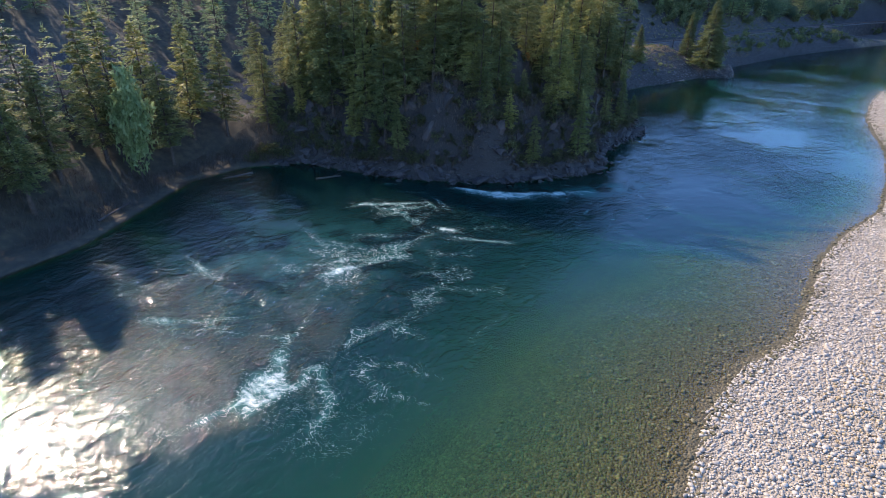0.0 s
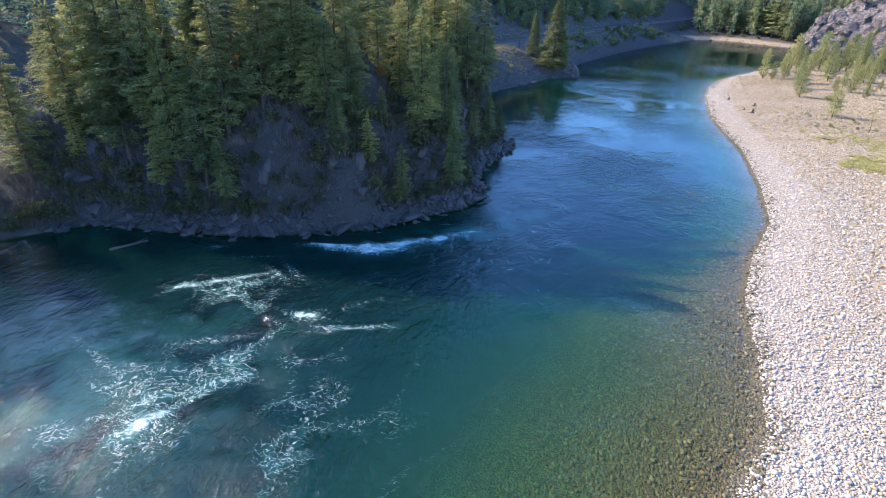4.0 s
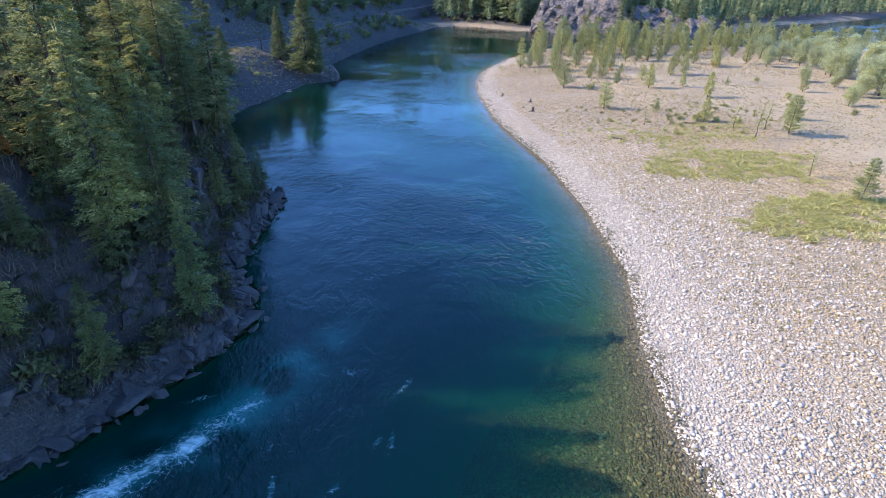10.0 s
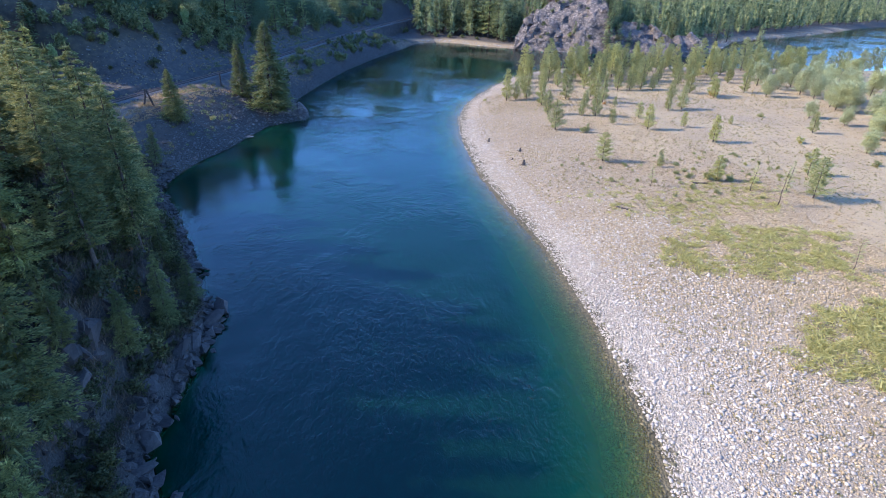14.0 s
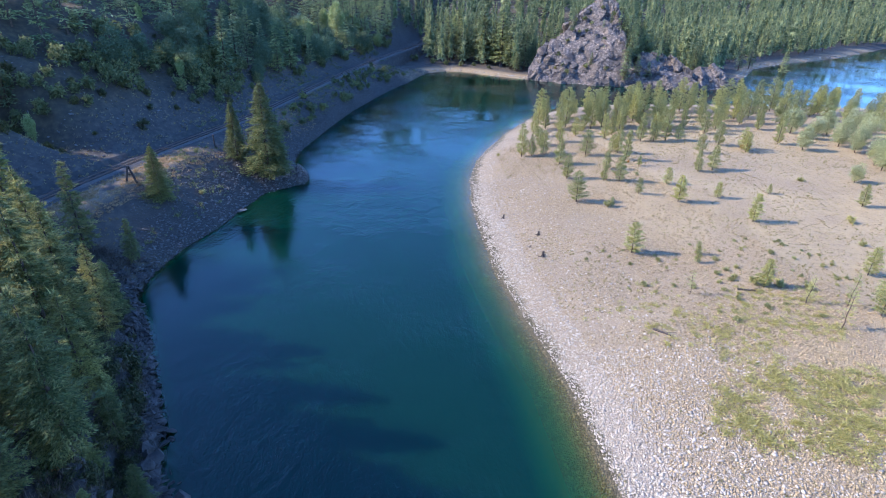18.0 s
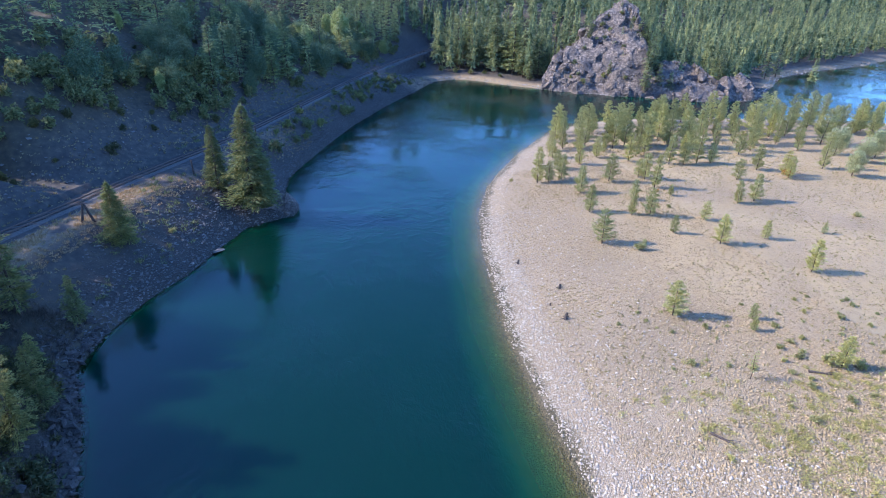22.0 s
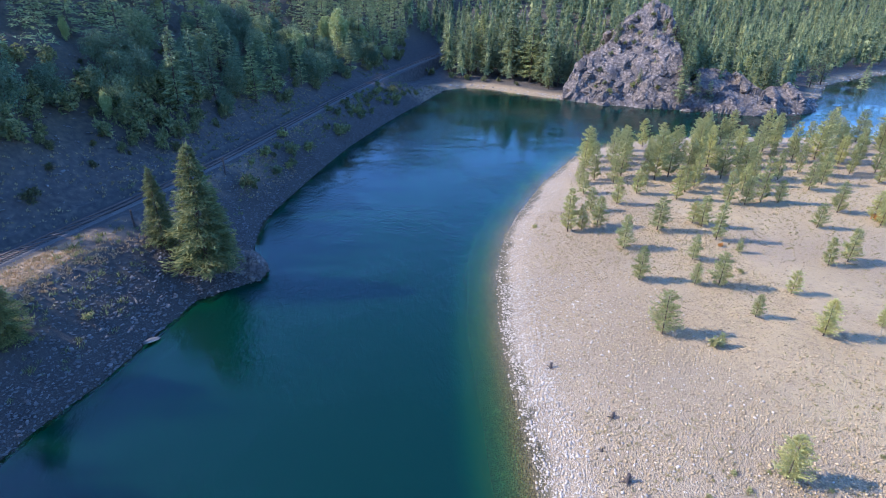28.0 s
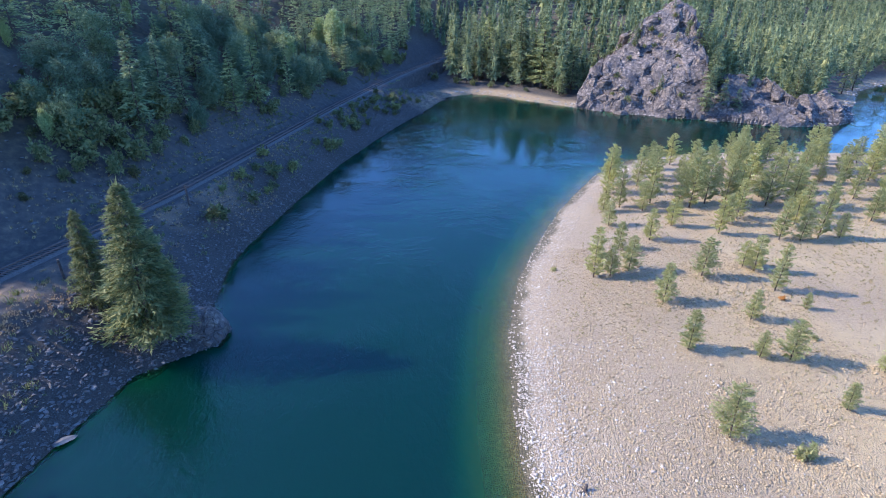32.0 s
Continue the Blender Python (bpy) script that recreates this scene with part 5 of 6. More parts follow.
def outcrop(name, shape, step, label, seed, span, count, sizes, rough=1.0):
    q = np.random.default_rng(seed)
    xs, ys = np.arange(span[0], span[1], step), np.arange(span[2], span[3], step)
    x, y = np.meshgrid(xs, ys)
    x, y = x.ravel(), y.ravel()
    z = shape(x, y) - 1.0
    # dipping beds and fractured facets, every cell its own tilted block
    amp = sstep(-1, 5, z) * rough
    bed = z * 0.55 + x * 0.3 - y * 0.2
    z = z + amp * (np.abs((bed * 0.3) % 1.0 - 0.5) * 1.6 - 0.4)
    z = z + amp * (blocks(x + 0.4 * y, y * 0.8, 13.0, seed) * 6.0 + blocks(x, y * 0.8, 6.0, seed + 20) * 2.4 + blocks(x, y * 0.8, 2.2, seed + 40) * 0.4)
    dw = seg_dist(x, y, WEST)
    wet = inside(x, y, RIVER)
    z = np.where(wet, -1.5 - dw * 0.3, np.minimum(z, 0.6 + dw * 1.6 + vnoise(x * 0.5, y * 0.5, seed + 2) * 1.5))
    z = np.maximum(z, -3.0)
    sx, sy = (vnoise(x * 0.3 + 5, z * 0.35, seed + 3) - 0.5) * 2.2 * amp, (vnoise(x * 0.35, z * 0.4 + 9, seed + 4) - 0.5) * 2.6 * amp
    me = mesh_np(name, np.stack([x + sx, y + sy, z], 1), grid_faces(len(xs), len(ys)), [CLIFF], False)
    ob = tagged(new(name, me), label, "rock")
    # fractured blocks standing out of the mass
    ok = np.where((z > 1.0) & ~wet)[0]
    gy, gx = np.gradient(z.reshape(len(ys), len(xs)), step)
    steep = np.sqrt(1 + gx ** 2 + gy ** 2).ravel()[ok] * np.where(gx.ravel()[ok] * 0.3 - gy.ravel()[ok] < 0, 1.0, 0.15)
    pick = q.choice(ok, min(count, len(ok)), replace=False, p=steep / steep.sum())
    for n, j in enumerate(pick):
        o = part("block", CLIFF_ME[n % 8], ob)
        s = sizes[0] + (sizes[1] - sizes[0]) * q.random() ** 2.6
        o.matrix_basis = Matrix.LocRotScale((x[j], y[j], z[j] - 0.42 * s), Euler((q.normal(-0.35, 0.12), q.normal(0.35, 0.12), q.normal(0.5, 0.2))), (s * q.uniform(0.6, 1.0), s * q.uniform(0.9, 1.6), s * q.uniform(0.6, 1.1)))
    return ob


outcrop("rock_outcrop", lambda x, y: wedge(x, y, (116, 154), (155, 132), (1.3, 12, 0.86), (4, 4.5, 17, 0.95), (13, 1.9), 43, (44, 0.8)), 0.7, "steep fractured grey-brown rock knob rising from the far shore", 5, (98, 200, 122, 215), 299, (1.2, 8.5))
outcrop("rock_outcrop", lambda x, y: wedge(x, y, (162, 127), (190, 117), (0.95, 8, 0.6), (4, 1.6, 10, 0.7), (8, 1.0), 18.5, (26, 0.7)), 0.6, "low sloping grey rock ridge at the water", 15, (150, 212, 108, 170), 110, (1.2, 6.0), 0.7)
outcrop("rock_outcrop", lambda x, y: wedge(x, y, (196, 119), (222, 122), (1.3, 6, 0.7), (0, 1.6, 6, 0.7), (0, 1.3), 12.5, (14, 0.9)), 0.55, "small pale rock hump at the water", 25, (188, 236, 112, 152), 70, (1.0, 5.0), 0.7)
outcrop("rock_outcrop", lambda x, y: 1.0 + np.maximum(5.0 * np.exp(-(((x + 4.5) / 6.5) ** 2 + ((y - 0.6) / 3.6) ** 2) ** 2) - 1, 6.0 * np.exp(-(((x + 10) / 6) ** 2 + ((y + 1.5) / 4) ** 2) ** 1.5) - 2), 0.35, "low dark rock point below the tall spruce", 35, (-16, 3.5, -8, 8), 26, (0.8, 2.2), 0.35)

# slabs and boulders of the bluff, one by one
bluff = tagged(new("rock_bluff"), "dark angular rock slabs and boulders along the shaded bluff", "rock", kind="structure")
q = np.random.default_rng(31)
got = 0
xs, ys = q.uniform(-60, -4, 9000), q.uniform(-164, -50, 9000)
zz, ii = ground_z(xs, ys)
ok = (ii["dw"] < np.where(ii["wet"], 1.6, 7)) & ~ii["east"] & (q.random(9000) < np.exp(-ii["dw"] / 2.2))
for x, y, z, d, wet in list(zip(xs[ok], ys[ok], zz[ok], ii["dw"][ok], ii["wet"][ok]))[:300]:
    o = part("rock", ROCK_ME[got % 8], bluff)
    s = q.uniform(0.8, 2.4) * (0.8 if wet else 1.0) * (0.45 if y > -88 else 1.0)
    o.matrix_basis = Matrix.LocRotScale((x, y, max(z, -0.4) + 0.1 * s), Euler((q.normal(0, 0.35), q.normal(0, 0.35), q.random() * 6.28)), (s * q.uniform(0.9, 1.7), s, s * q.uniform(0.6, 1.1)))
    got += 1
# the steep fractured face above the water
face_rock = tagged(new("rock_face"), "steep dark fractured cliff below the firs", "rock", kind="structure")
xs, ys = q.uniform(-60, -6, 9000), q.uniform(-163, -84, 9000)
zz, ii = ground_z(xs, ys)
ok = ~ii["east"] & ~ii["wet"] & (ii["dw"] > 2.0) & (ii["dw"] < 8.5)
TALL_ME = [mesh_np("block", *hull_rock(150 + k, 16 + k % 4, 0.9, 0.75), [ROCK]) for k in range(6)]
for n, (x, y, z) in enumerate(list(zip(xs[ok], ys[ok], zz[ok]))[:298]):
    o = part("block", TALL_ME[n % 6], face_rock)
    s = q.uniform(0.9, 2.9)
    o.matrix_basis = Matrix.LocRotScale((x, y, z - 0.3 * s), Euler((q.normal(0.2, 0.15), q.normal(0.15, 0.15), q.normal(0.6, 0.5))), (s * q.uniform(0.5, 0.9), s * q.uniform(0.6, 1.1), s * q.uniform(0.9, 1.5)))
# great tilted slabs on the headland
for x, y, s in [(-8.5, -132, 4.2), (-7.2, -134.8, 3.6), (-9.8, -128.5, 3.2), (-8.2, -104, 3.6), (-7.6, -101, 3.0), (-9.4, -108, 3.4), (-12.5, -95, 3.4), (-13.5, -90, 3.6), (-14.5, -145, 3.4), (-22, -151.5, 3.6), (-31, -156, 3.2), (-40, -158.5, 3.0), (-11, -138.5, 4.0)]:
    o = part("slab", ROCK_ME[int(q.integers(8))], bluff)
    o.matrix_basis = Matrix.LocRotScale((x, y, 0.7), Euler((q.normal(0.1, 0.2), q.normal(-0.3, 0.15), q.random() * 6.28)), (s * 1.05, s * 0.75, s * 0.5))
q = np.random.default_rng(32)
xs, ys = q.uniform(-60, -2, 40000), q.uniform(-164, -46, 40000)
zz, ii = ground_z(xs, ys)
ok = (ii["dw"] < np.where(ii["wet"], 1.2, 14)) & ~ii["east"] & (q.random(40000) < np.exp(-ii["dw"] / 2.5) + 0.04)
stone_field("bluff_rubble", (xs[ok], ys[ok], zz[ok], 0.3 + 1.5 * q.random(ok.sum()) ** 2), SMALL, ROCK, "broken dark rubble between the slabs of the bluff", "rubble", 33)

# stone bank below the railway
bankp = tagged(new("stone_bank"), "loose grey riprap boulders sloping from the railway to the water", "stone bank", kind="structure")
q = np.random.default_rng(34)
xs, ys = q.uniform(-32, 62, 200000), q.uniform(-58, 190, 200000)
zz, ii = ground_z(xs, ys)
near = np.where(ii["wet"], ii["dw"] < 1.3, (ii["dw"] < 16) & (q.random(200000) < np.exp(-ii["dw"] / 9)))
ok = near & ~ii["east"] & (ii["dr"] > 4)
xs, ys, zz = xs[ok], ys[ok], zz[ok]
big = np.where((ys > -45) & (ys < 40))[0][:299]
for n, j in enumerate(big):
    s = q.uniform(0.35, 0.95)
    o = part("stone", STONE_ME[n % 8], bankp)
    o.matrix_basis = Matrix.LocRotScale((xs[j], ys[j], zz[j] + 0.08 * s), Euler((q.normal(0, 0.3), q.normal(0, 0.3), q.random() * 6.28)), (s * q.uniform(0.9, 1.4), s, s * q.uniform(0.6, 1)))
o = part("flat_stone", STONE_ME[3], bankp, "large pale flat stone at the waterline")
o.matrix_basis = Matrix.LocRotScale((-13.6, -20.6, 0.35), Euler((0.05, 0.1, 0.7)), (2.6, 1.6, 0.6))
rest = np.setdiff1d(np.arange(len(xs)), big)
stone_field("riprap", (xs[rest], ys[rest], zz[rest], 0.2 + 0.6 * q.random(len(rest)) ** 2), SMALL, STONE, "loose grey riprap stones down to the waterline", "stones", 35)
# scree above the track
xs, ys = q.uniform(-95, 10, 9000), q.uniform(-60, 120, 9000)
zz, ii = ground_z(xs, ys)
ok = ~ii["east"] & ~ii["wet"] & ii["west_of_rail"] & (ii["dr"] > 6) & (ii["dr"] < 36)
stone_field("scree", (xs[ok], ys[ok], zz[ok], 0.2 + 0.9 * q.random(ok.sum()) ** 3), SMALL, STONE, "scattered stones on the scree slope", "stones", 36)

# pale stones along the far shore
xs, ys = q.uniform(60, 420, 26000), q.uniform(112, 260, 26000)
zz, ii = ground_z(xs, ys)
ok = ~ii["east"] & ~ii["wet"] & (ii["dw"] < 5)
stone_field("far_shore_stones", (xs[ok], ys[ok], zz[ok], 0.3 + 1.3 * q.random(ok.sum()) ** 2), SMALL, PALE, "pale broken stones along the far waterline", "stones", 37)

# ---- railway ----
def smooth_line(pts, step):
    p = np.array(pts, float)
    d = np.r_[0, np.cumsum(np.linalg.norm(np.diff(p, axis=0), axis=1))]
    s = np.arange(d[0], d[-1], step)
    w = 12.0
    fine = np.arange(d[0], d[-1], 2.0)
    fx, fy = np.interp(fine, d, p[:, 0]), np.interp(fine, d, p[:, 1])
    ker = np.exp(-0.5 * (np.arange(-24, 25) * 2 / w) ** 2)
    ker /= ker.sum()
    fx, fy = np.convolve(np.pad(fx, 24, mode="reflect", reflect_type="odd"), ker, "valid"), np.convolve(np.pad(fy, 24, mode="reflect", reflect_type="odd"), ker, "valid")
    return np.stack([np.interp(s, fine, fx), np.interp(s, fine, fy)], 1)


def sweep(line, prof, z):
    """Sweep a closed profile (across, up) along a plan line."""
    t = np.gradient(line, axis=0)
    t /= np.linalg.norm(t, axis=1, keepdims=True)
    nrm = np.stack([t[:, 1], -t[:, 0]], 1)
    pr = np.array(prof)
    v = np.concatenate([line[:, None] + nrm[:, None] * pr[None, :, :1], np.broadcast_to(z + pr[None, :, 1:], (len(line), len(pr), 1))], 2).reshape(-1, 3)
    k = len(pr)
    i = np.arange(len(line) - 1)[:, None] * k + np.arange(k)[None]
    j = np.arange(len(line) - 1)[:, None] * k + (np.arange(k)[None] + 1) % k
    return v, np.stack([i, j, j + k, i + k], -1).reshape(-1, 4)


track = tagged(new("railway_track"), "single rusty railway track on dark ties and gravel", "railway track")
line = smooth_line(RAIL, 1.5)
line = line[(line[:, 1] > -60) & (line[:, 1] < 330)]
part("ballast", mesh_np("ballast", *sweep(line, [(-2.9, -0.75), (-1.7, -0.16), (1.7, -0.16), (2.9, -0.75)], RAIL_Z), [BALLAST]), track)
for off in (-0.7525, 0.7525):
    prof = [(off - 0.07, 0.0), (off - 0.07, 0.02), (off - 0.012, 0.04), (off - 0.036, 0.12), (off - 0.036, 0.16), (off + 0.036, 0.16), (off + 0.036, 0.12), (off + 0.012, 0.04), (off + 0.07, 0.02), (off + 0.07, 0.0)]
    part("rail", mesh_np("rail", *sweep(line, prof, RAIL_Z), [RUST]), track)
ties = smooth_line(RAIL, 0.55)
tang = np.gradient(ties, axis=0)
sel = np.where((ties[:, 1] > -58) & (ties[:, 1] < 328))[0]
bm = bmesh.new()
bmesh.ops.create_cube(bm, size=1)
bmesh.ops.scale(bm, vec=(2.6, 0.23, 0.2), verts=bm.verts)
bmesh.ops.bevel(bm, geom=bm.edges[:], offset=0.02, segments=1, affect='EDGES')
bmesh.ops.triangulate(bm, faces=bm.faces)
bm.verts.index_update()
tv, tf = np.array([tuple(v.co) for v in bm.verts]), np.array([[v.index for v in f.verts] for f in bm.faces])
bm.free()
tie_me = mesh_np("tie", tv, tf, [TIE])
V, F = [], []
for n, j in enumerate(sel):
    a = math.atan2(tang[j][1], tang[j][0]) - math.pi / 2 + rng.normal(0, 0.01)
    z = RAIL_Z - 0.1
    if n < 300:
        o = part("tie", tie_me, track)
        o.matrix_basis = pose(ties[j][0], ties[j][1], z, 0, 0, math.degrees(a))
    else:
        c, s = math.cos(a), math.sin(a)
        F.append(tf + len(V) * len(tv))
        V.append(np.stack([tv[:, 0] * c - tv[:, 1] * s + ties[j][0], tv[:, 0] * s + tv[:, 1] * c + ties[j][1], tv[:, 2] + z], 1))
tie_rest = part("tie_rest", mesh_np("tie_rest", np.concatenate(V), np.concatenate(F), [TIE]), track)
tie_rest["kind"] = "stuff"


# ---- old line poles ----
def beam(a, b, r0, r1, sides=8):
    a, b = np.array(a, float), np.array(b, float)
    d = b - a
    u = np.cross(d, (0.3, 1, 0.1))
    u /= np.linalg.norm(u)
    w = np.cross(d / np.linalg.norm(d), u)
    t = np.linspace(0, 2 * np.pi, sides, endpoint=False)
    ring = np.cos(t)[:, None] * u + np.sin(t)[:, None] * w
    v = np.concatenate([a + ring * r0, b + ring * r1])
    f = [[k, (k + 1) % sides, sides + (k + 1) % sides, sides + k] for k in range(sides)]
    bmm = bmesh.new()
    vs = [bmm.verts.new(c) for c in v]
    for q4 in f:
        bmm.faces.new([vs[i] for i in q4])
    bmm.faces.new(vs[sides:2 * sides])
    bmm.faces.new(vs[:sides][::-1])
    me = bpy.data.meshes.new("beam")
    bmm.to_mesh(me)
    bmm.free()
    me.materials.append(WOOD)
    return me


def line_pole(x, y, h, lean, arm, label):
    p = tagged(new("line_pole"), label, "utility pole", "old line poles")
    p.location = (x, y, gz(x, y) - 0.3)
    p.rotation_euler = (lean, 0, radians(20))
    part("post", beam((0, 0, 0), (0, 0, h + 0.3), 0.23, 0.19), p)
    if arm:
        arm_ob = part("crossarm", beam((-0.9, 0.14, h - 0.1), (0.9, 0.14, h - 0.1), 0.06, 0.06, 4), p)
        for k in (-0.75, -0.35, 0.35, 0.75):
            part("insulator", beam((k, 0.14, h - 0.04), (k, 0.14, h + 0.16), 0.045, 0.03, 6), arm_ob, "pale glass insulator")
    return p


line_pole(-23, 4.6, 3.4, 0.05, False, "short dark cut-off pole beside the track")
line_pole(-12.6, 32.3, 3.9, -0.04, True, "weathered pole with a short crossarm beside the track")
line_pole(-2.4, 64, 2.6, 0.03, False, "short dark pole beside the track")
af = tagged(new("pole_frame"), "dark A-shaped timber pole frame beside the track", "utility pole", "old line poles")
af.location = (-34, -25, gz(-34, -25) - 0.3)
af.rotation_euler = (0, 0, radians(15))
part("leg", beam((-0.9, 0, 0), (0, 0, 3.9), 0.24, 0.19), af)
part("leg", beam((1.0, 0.1, 0), (0.12, 0.1, 3.7), 0.24, 0.19), af)
part("brace", beam((-0.45, 0.06, 1.9), (0.5, 0.06, 1.9), 0.06, 0.06, 6), af)
part("crossarm", beam((-1.0, 0.0, 3.6), (0.7, 0.0, 3.75), 0.06, 0.06, 4), af)

# ---- stumps and driftwood ----
for x, y, s in [(45, -35.2, 0.8), (49.3, -46.3, 0.8), (47, -55.5, 1.0), (46, -51, 0.4)]:
    st = tagged(new("driftwood_stump"), "dark weathered root stump stranded on cobbles", "stump", "stranded stumps")
    st.location = (x, y, gz(x, y) - 0.1)
    part("stem", beam((0, 0, 0), (0.15 * s, 0.1, 1.2 * s), 0.32 * s, 0.2 * s), st)
    for k in range(5):
        a = k * 1.26 + x
        part("root", beam((0, 0, 0.25 * s), (math.cos(a) * 0.9 * s, math.sin(a) * 0.9 * s, 0.05 + 0.3 * s * (k % 2)), 0.14 * s, 0.05 * s, 6), st)
for x0, y0, z0, x1, y1, z1 in [(75, -74, 3.1, 77.5, -75.2, 3.15), (55, -82, 2.95, 56.6, -84.2, 3.0), (-54, -158.5, 0.9, -52.5, -153, 2.6), (-46.5, -165.5, 0.05, -44, -162, 0.12), (-57, -170, 0.5, -58.5, -175, 0.55), (-57.5, -196, 0.7, -60, -190, 0.9)]:
    lg = tagged(new("drift_log"), "bare pale drift log at the shaded shore" if x0 < 0 else "bare fallen branch lying on dry cobbles", "log", "drift logs")
    if x0 > 0:
        z0, z1 = gz(x0, y0) + 0.1, gz(x1, y1) + 0.1
    part("log", beam((x0, y0, z0), (x1, y1, z1), 0.2, 0.11), lg)
    part("branch", beam((x0 * 0.4 + x1 * 0.6, y0 * 0.4 + y1 * 0.6, z0 * 0.4 + z1 * 0.6), (x1 + 0.5, y1 - 0.3, z1 + 0.7), 0.06, 0.02, 6), lg)

# shrubs and small firs that root in the ledges of the knob
KNOB = ((116, 154), (155, 132), (1.3, 12, 0.86), (4, 4.5, 17, 0.95), (13, 1.9), 43, (44, 0.8))
q = np.random.default_rng(47)
for n, (x, y, h) in enumerate([(160, 134, 18), (172, 132, 13), (203, 139, 20), (167, 160, 19), (163, 139, 17), (167, 134, 12), (169, 146, 18), (173, 152, 17), (176, 160, 18), (160, 133, 8), (178, 168, 19), (166, 141, 14), (172, 146, 15), (170, 158, 16)]):
    z = max(gz(x, y), min(float(wedge(np.array([x]), np.array([y]), *KNOB)[0]) - 2.0, 9.5 + 0.45 * max(0, y - 134)))
    plant(firs_lo[n % 4], x, y, h / 20, 0.4, "tall green conifer in the cleft beside the rock knob", z=z)
for n in range(60):
    x, y = q.uniform(112, 178), q.uniform(138, 186)
    z = float(wedge(np.array([x]), np.array([y]), *KNOB)[0])
    if z > 3:
        if n % 3:
            plant(gshrub[n % 3], x, y, q.uniform(0.8, 1.6), 0.2, "dry grey-green shrub on a rock ledge", z=z - 0.6)
        else:
            plant(firs_lo[n % 4], x, y, q.uniform(0.18, 0.45), 0.4, "small fir rooted in a rock ledge", z=z - 1.2)
for p in PROTOS:
    for o in (*p.children_recursive, p):
        bpy.data.objects.remove(o)

# ---- cobbles of the bar ----
def round_stone(seed):
    q = np.random.default_rng(seed)
    bm = bmesh.new()
    bmesh.ops.create_icosphere(bm, subdivisions=1, radius=0.5)
    bm.verts.index_update()
    v = np.array([tuple(a.co) for a in bm.verts]) * np.array([1.1, 0.85, 0.6])
    f = np.array([[a.index for a in t.verts] for t in bm.faces])
    bm.free()
    return v * (1 + q.normal(0, 0.1, (len(v), 1))), f


def small_stone(seed):
    q = np.random.default_rng(seed)
    v = np.array([(1, 0, 0), (0, 1, 0), (-1, 0, 0), (0, -1, 0), (0, 0, 1), (0, 0, -1)]) * np.array([0.55, 0.45, 0.34]) * q.uniform(0.8, 1.2, (6, 1))
    return v, np.array([(0, 1, 4), (1, 2, 4), (2, 3, 4), (3, 0, 4), (1, 0, 5), (2, 1, 5), (3, 2, 5), (0, 3, 5)])


TINY = [small_stone(450 + k) for k in range(6)]
PEBBLES = [round_stone(400 + k) for k in range(6)]
q = np.random.default_rng(41)


def sow(n, x0, x1, y0, y1, test):
    xs, ys = q.uniform(x0, x1, n), q.uniform(y0, y1, n)
    z, i = ground_z(xs, ys)
    ok = test(xs, ys, z, i)
    return xs[ok], ys[ok], z[ok], ok


# the largest ones beside the waterline, one by one
bar = tagged(new("cobble_bar"), "pale rounded cobbles along the water's edge", "cobbles", kind="structure")
cob_me = [mesh_np("cobble", *p, [COBBLE], True) for p in PEBBLES]
xs, ys, zz, _ = sow(4000, 12, 52, -205, -120, lambda x, y, z, i: i["east"] & ~i["wet"] & (i["de"] > 1.0) & (i["de"] < 15))
for n, (x, y, z) in enumerate(list(zip(xs, ys, zz))[:300]):
    s = q.uniform(0.35, 0.6)
    o = part("cobble", cob_me[n % 6], bar)
    o.matrix_basis = Matrix.LocRotScale((x, y, z + 0.08 * s), Euler((q.normal(0, 0.2), q.normal(0, 0.2), q.random() * 6.28)), (s, s * 0.9, s))
dense = lambda x, y, z, i: i["east"] & ~i["wet"] & (i["de"] > 0.7) & (i["de"] < 45) & (q.random(x.shape) < np.where(y < -85, 1, np.where(i["de"] < 7, 0.6, 0.2)) * np.exp(-i["de"] / np.where(y < -165, 26, 15)))
xs, ys, zz, _ = sow(72000, 10, 70, -225, -10, dense)
stone_field("cobbles", (xs, ys, zz, 0.24 + 0.26 * q.random(len(xs)) ** 2.2), PEBBLES, COBBLE, "dense pale rounded cobbles covering the bar", "cobbles", 42, True, 0.28, (0.7, 1.1))
xs, ys, zz, _ = sow(285000, 10, 70, -225, -10, dense)
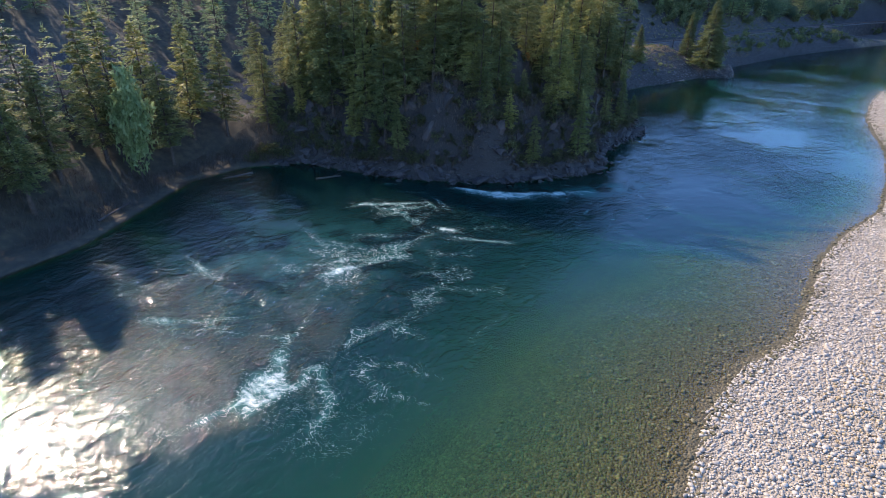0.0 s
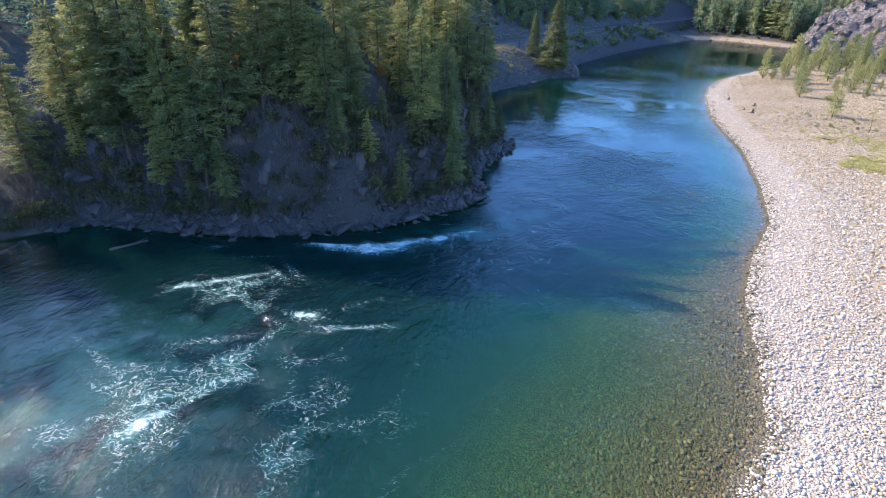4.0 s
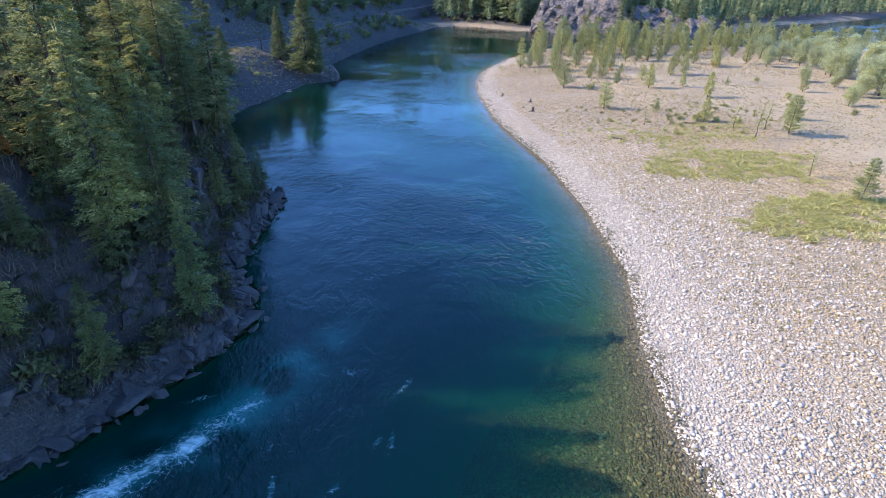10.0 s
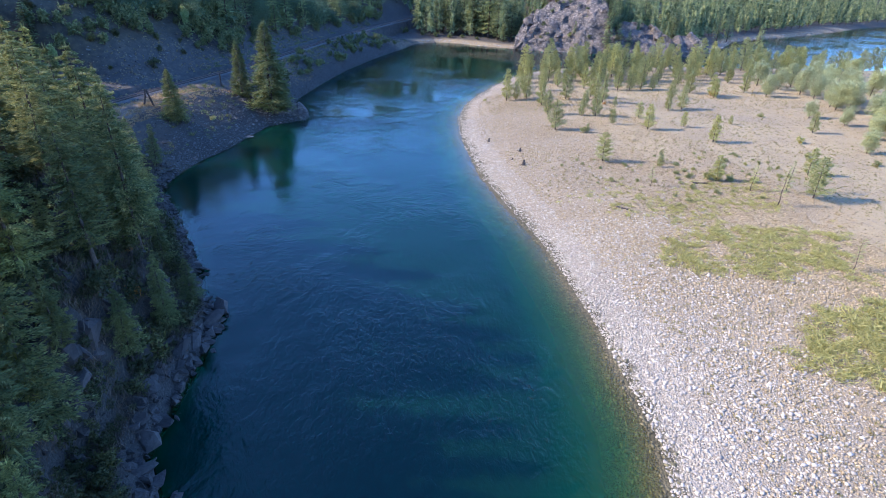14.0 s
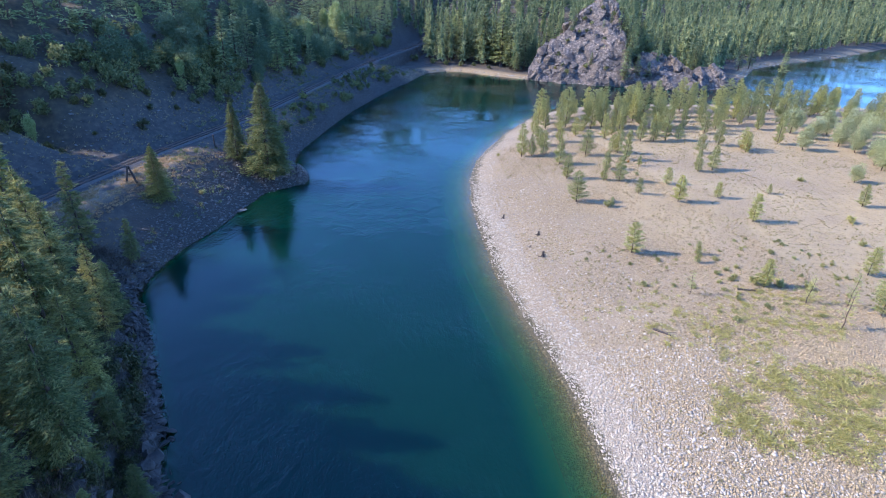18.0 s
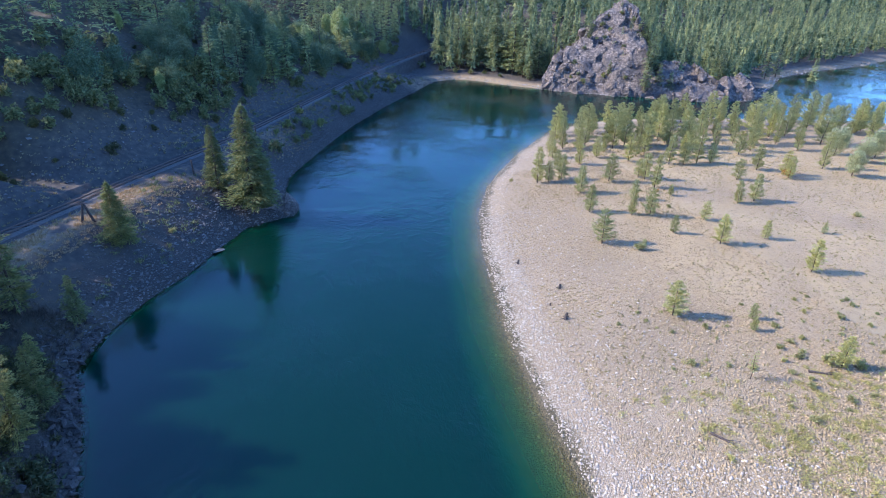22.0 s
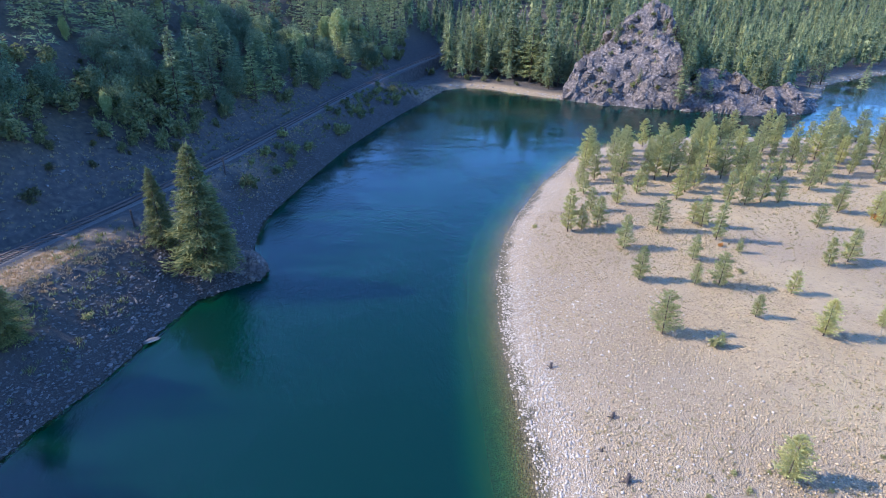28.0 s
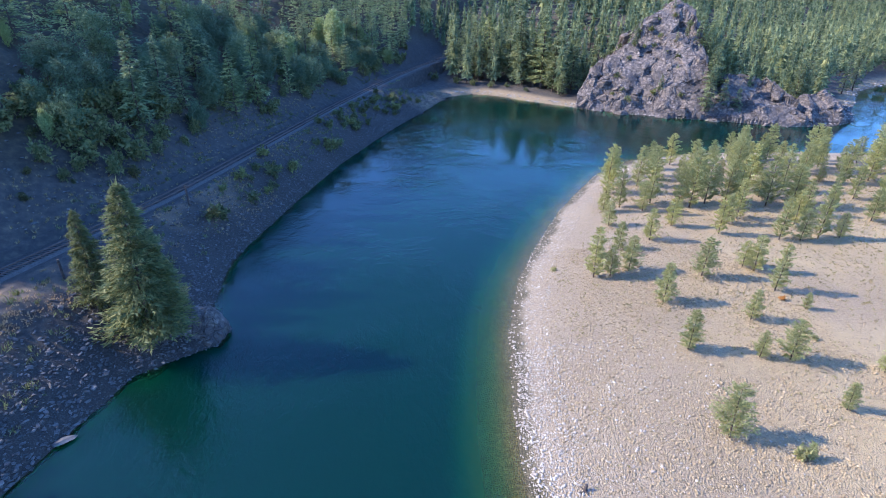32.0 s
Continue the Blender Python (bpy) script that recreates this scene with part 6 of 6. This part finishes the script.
stone_field("small_cobbles", (xs, ys, zz, 0.13 + 0.14 * q.random(len(xs))), TINY, COBBLE, "small pale stones between the cobbles of the bar", "cobbles", 46, True, 0.28, (0.7, 1.1))
xs, ys, zz, _ = sow(95000, 26, 84, -200, -80, lambda x, y, z, i: i["east"] & ~i["wet"] & (i["de"] > 6) & (q.random(x.shape) < 0.75 * (1 - np.exp(-i["de"] / 14))))
stone_field("upper_cobbles", (xs, ys, zz, 0.14 + 0.26 * q.random(len(xs)) ** 2), TINY, BARSTONE, "tan-grey stones over the upper bar", "stones", 49, True, 0.25, (0.7, 1.1))
xs, ys, zz, _ = sow(34000, 40, 180, -150, 60, lambda x, y, z, i: i["east"] & ~i["wet"] & (i["de"] > 12))
stone_field("scattered_stones", (xs, ys, zz, 0.16 + 0.36 * q.random(len(xs)) ** 3), TINY, BARSTONE, "scattered stones on the dry upper bar", "stones", 43, True, 0.25, (0.7, 1.1))
xs, ys, zz, _ = sow(56000, 44, 92, -115, 20, lambda x, y, z, i: i["east"] & ~i["wet"] & (i["de"] > 5) & (fbm(x * 0.12, y * 0.12, 88) + 0.45 * q.random(x.shape) > 0.6))
stone_field("bar_stones", (xs, ys, zz, 0.16 + 0.28 * q.random(len(xs)) ** 2.5), TINY, BARSTONE, "beige stones strewn over the dry bar", "stones", 48, True, 0.25, (0.7, 1.1))
xs, ys, zz, _ = sow(36000, -2, 46, -225, -40, lambda x, y, z, i: i["east"] & np.where(i["wet"], i["de"] < 13, i["de"] < 1.8))
stone_field("river_bed_stones", (xs, ys, zz, 0.15 + 0.34 * q.random(len(xs)) ** 2), PEBBLES, BEDSTONE, "olive-brown algae-coated stones in the clear shallows", "stones", 44, True, 0.3, (0.6, 1.0))
xs, ys, zz, _ = sow(26000, 30, 100, -60, 75, lambda x, y, z, i: i["east"] & ~i["wet"] & (i["de"] < 6))
stone_field("shore_cobbles", (xs, ys, zz, 0.15 + 0.32 * q.random(len(xs)) ** 2), PEBBLES, COBBLE, "pale cobbles along the curved shore of the bar", "cobbles", 45, True, 0.3, (0.7, 1.1))
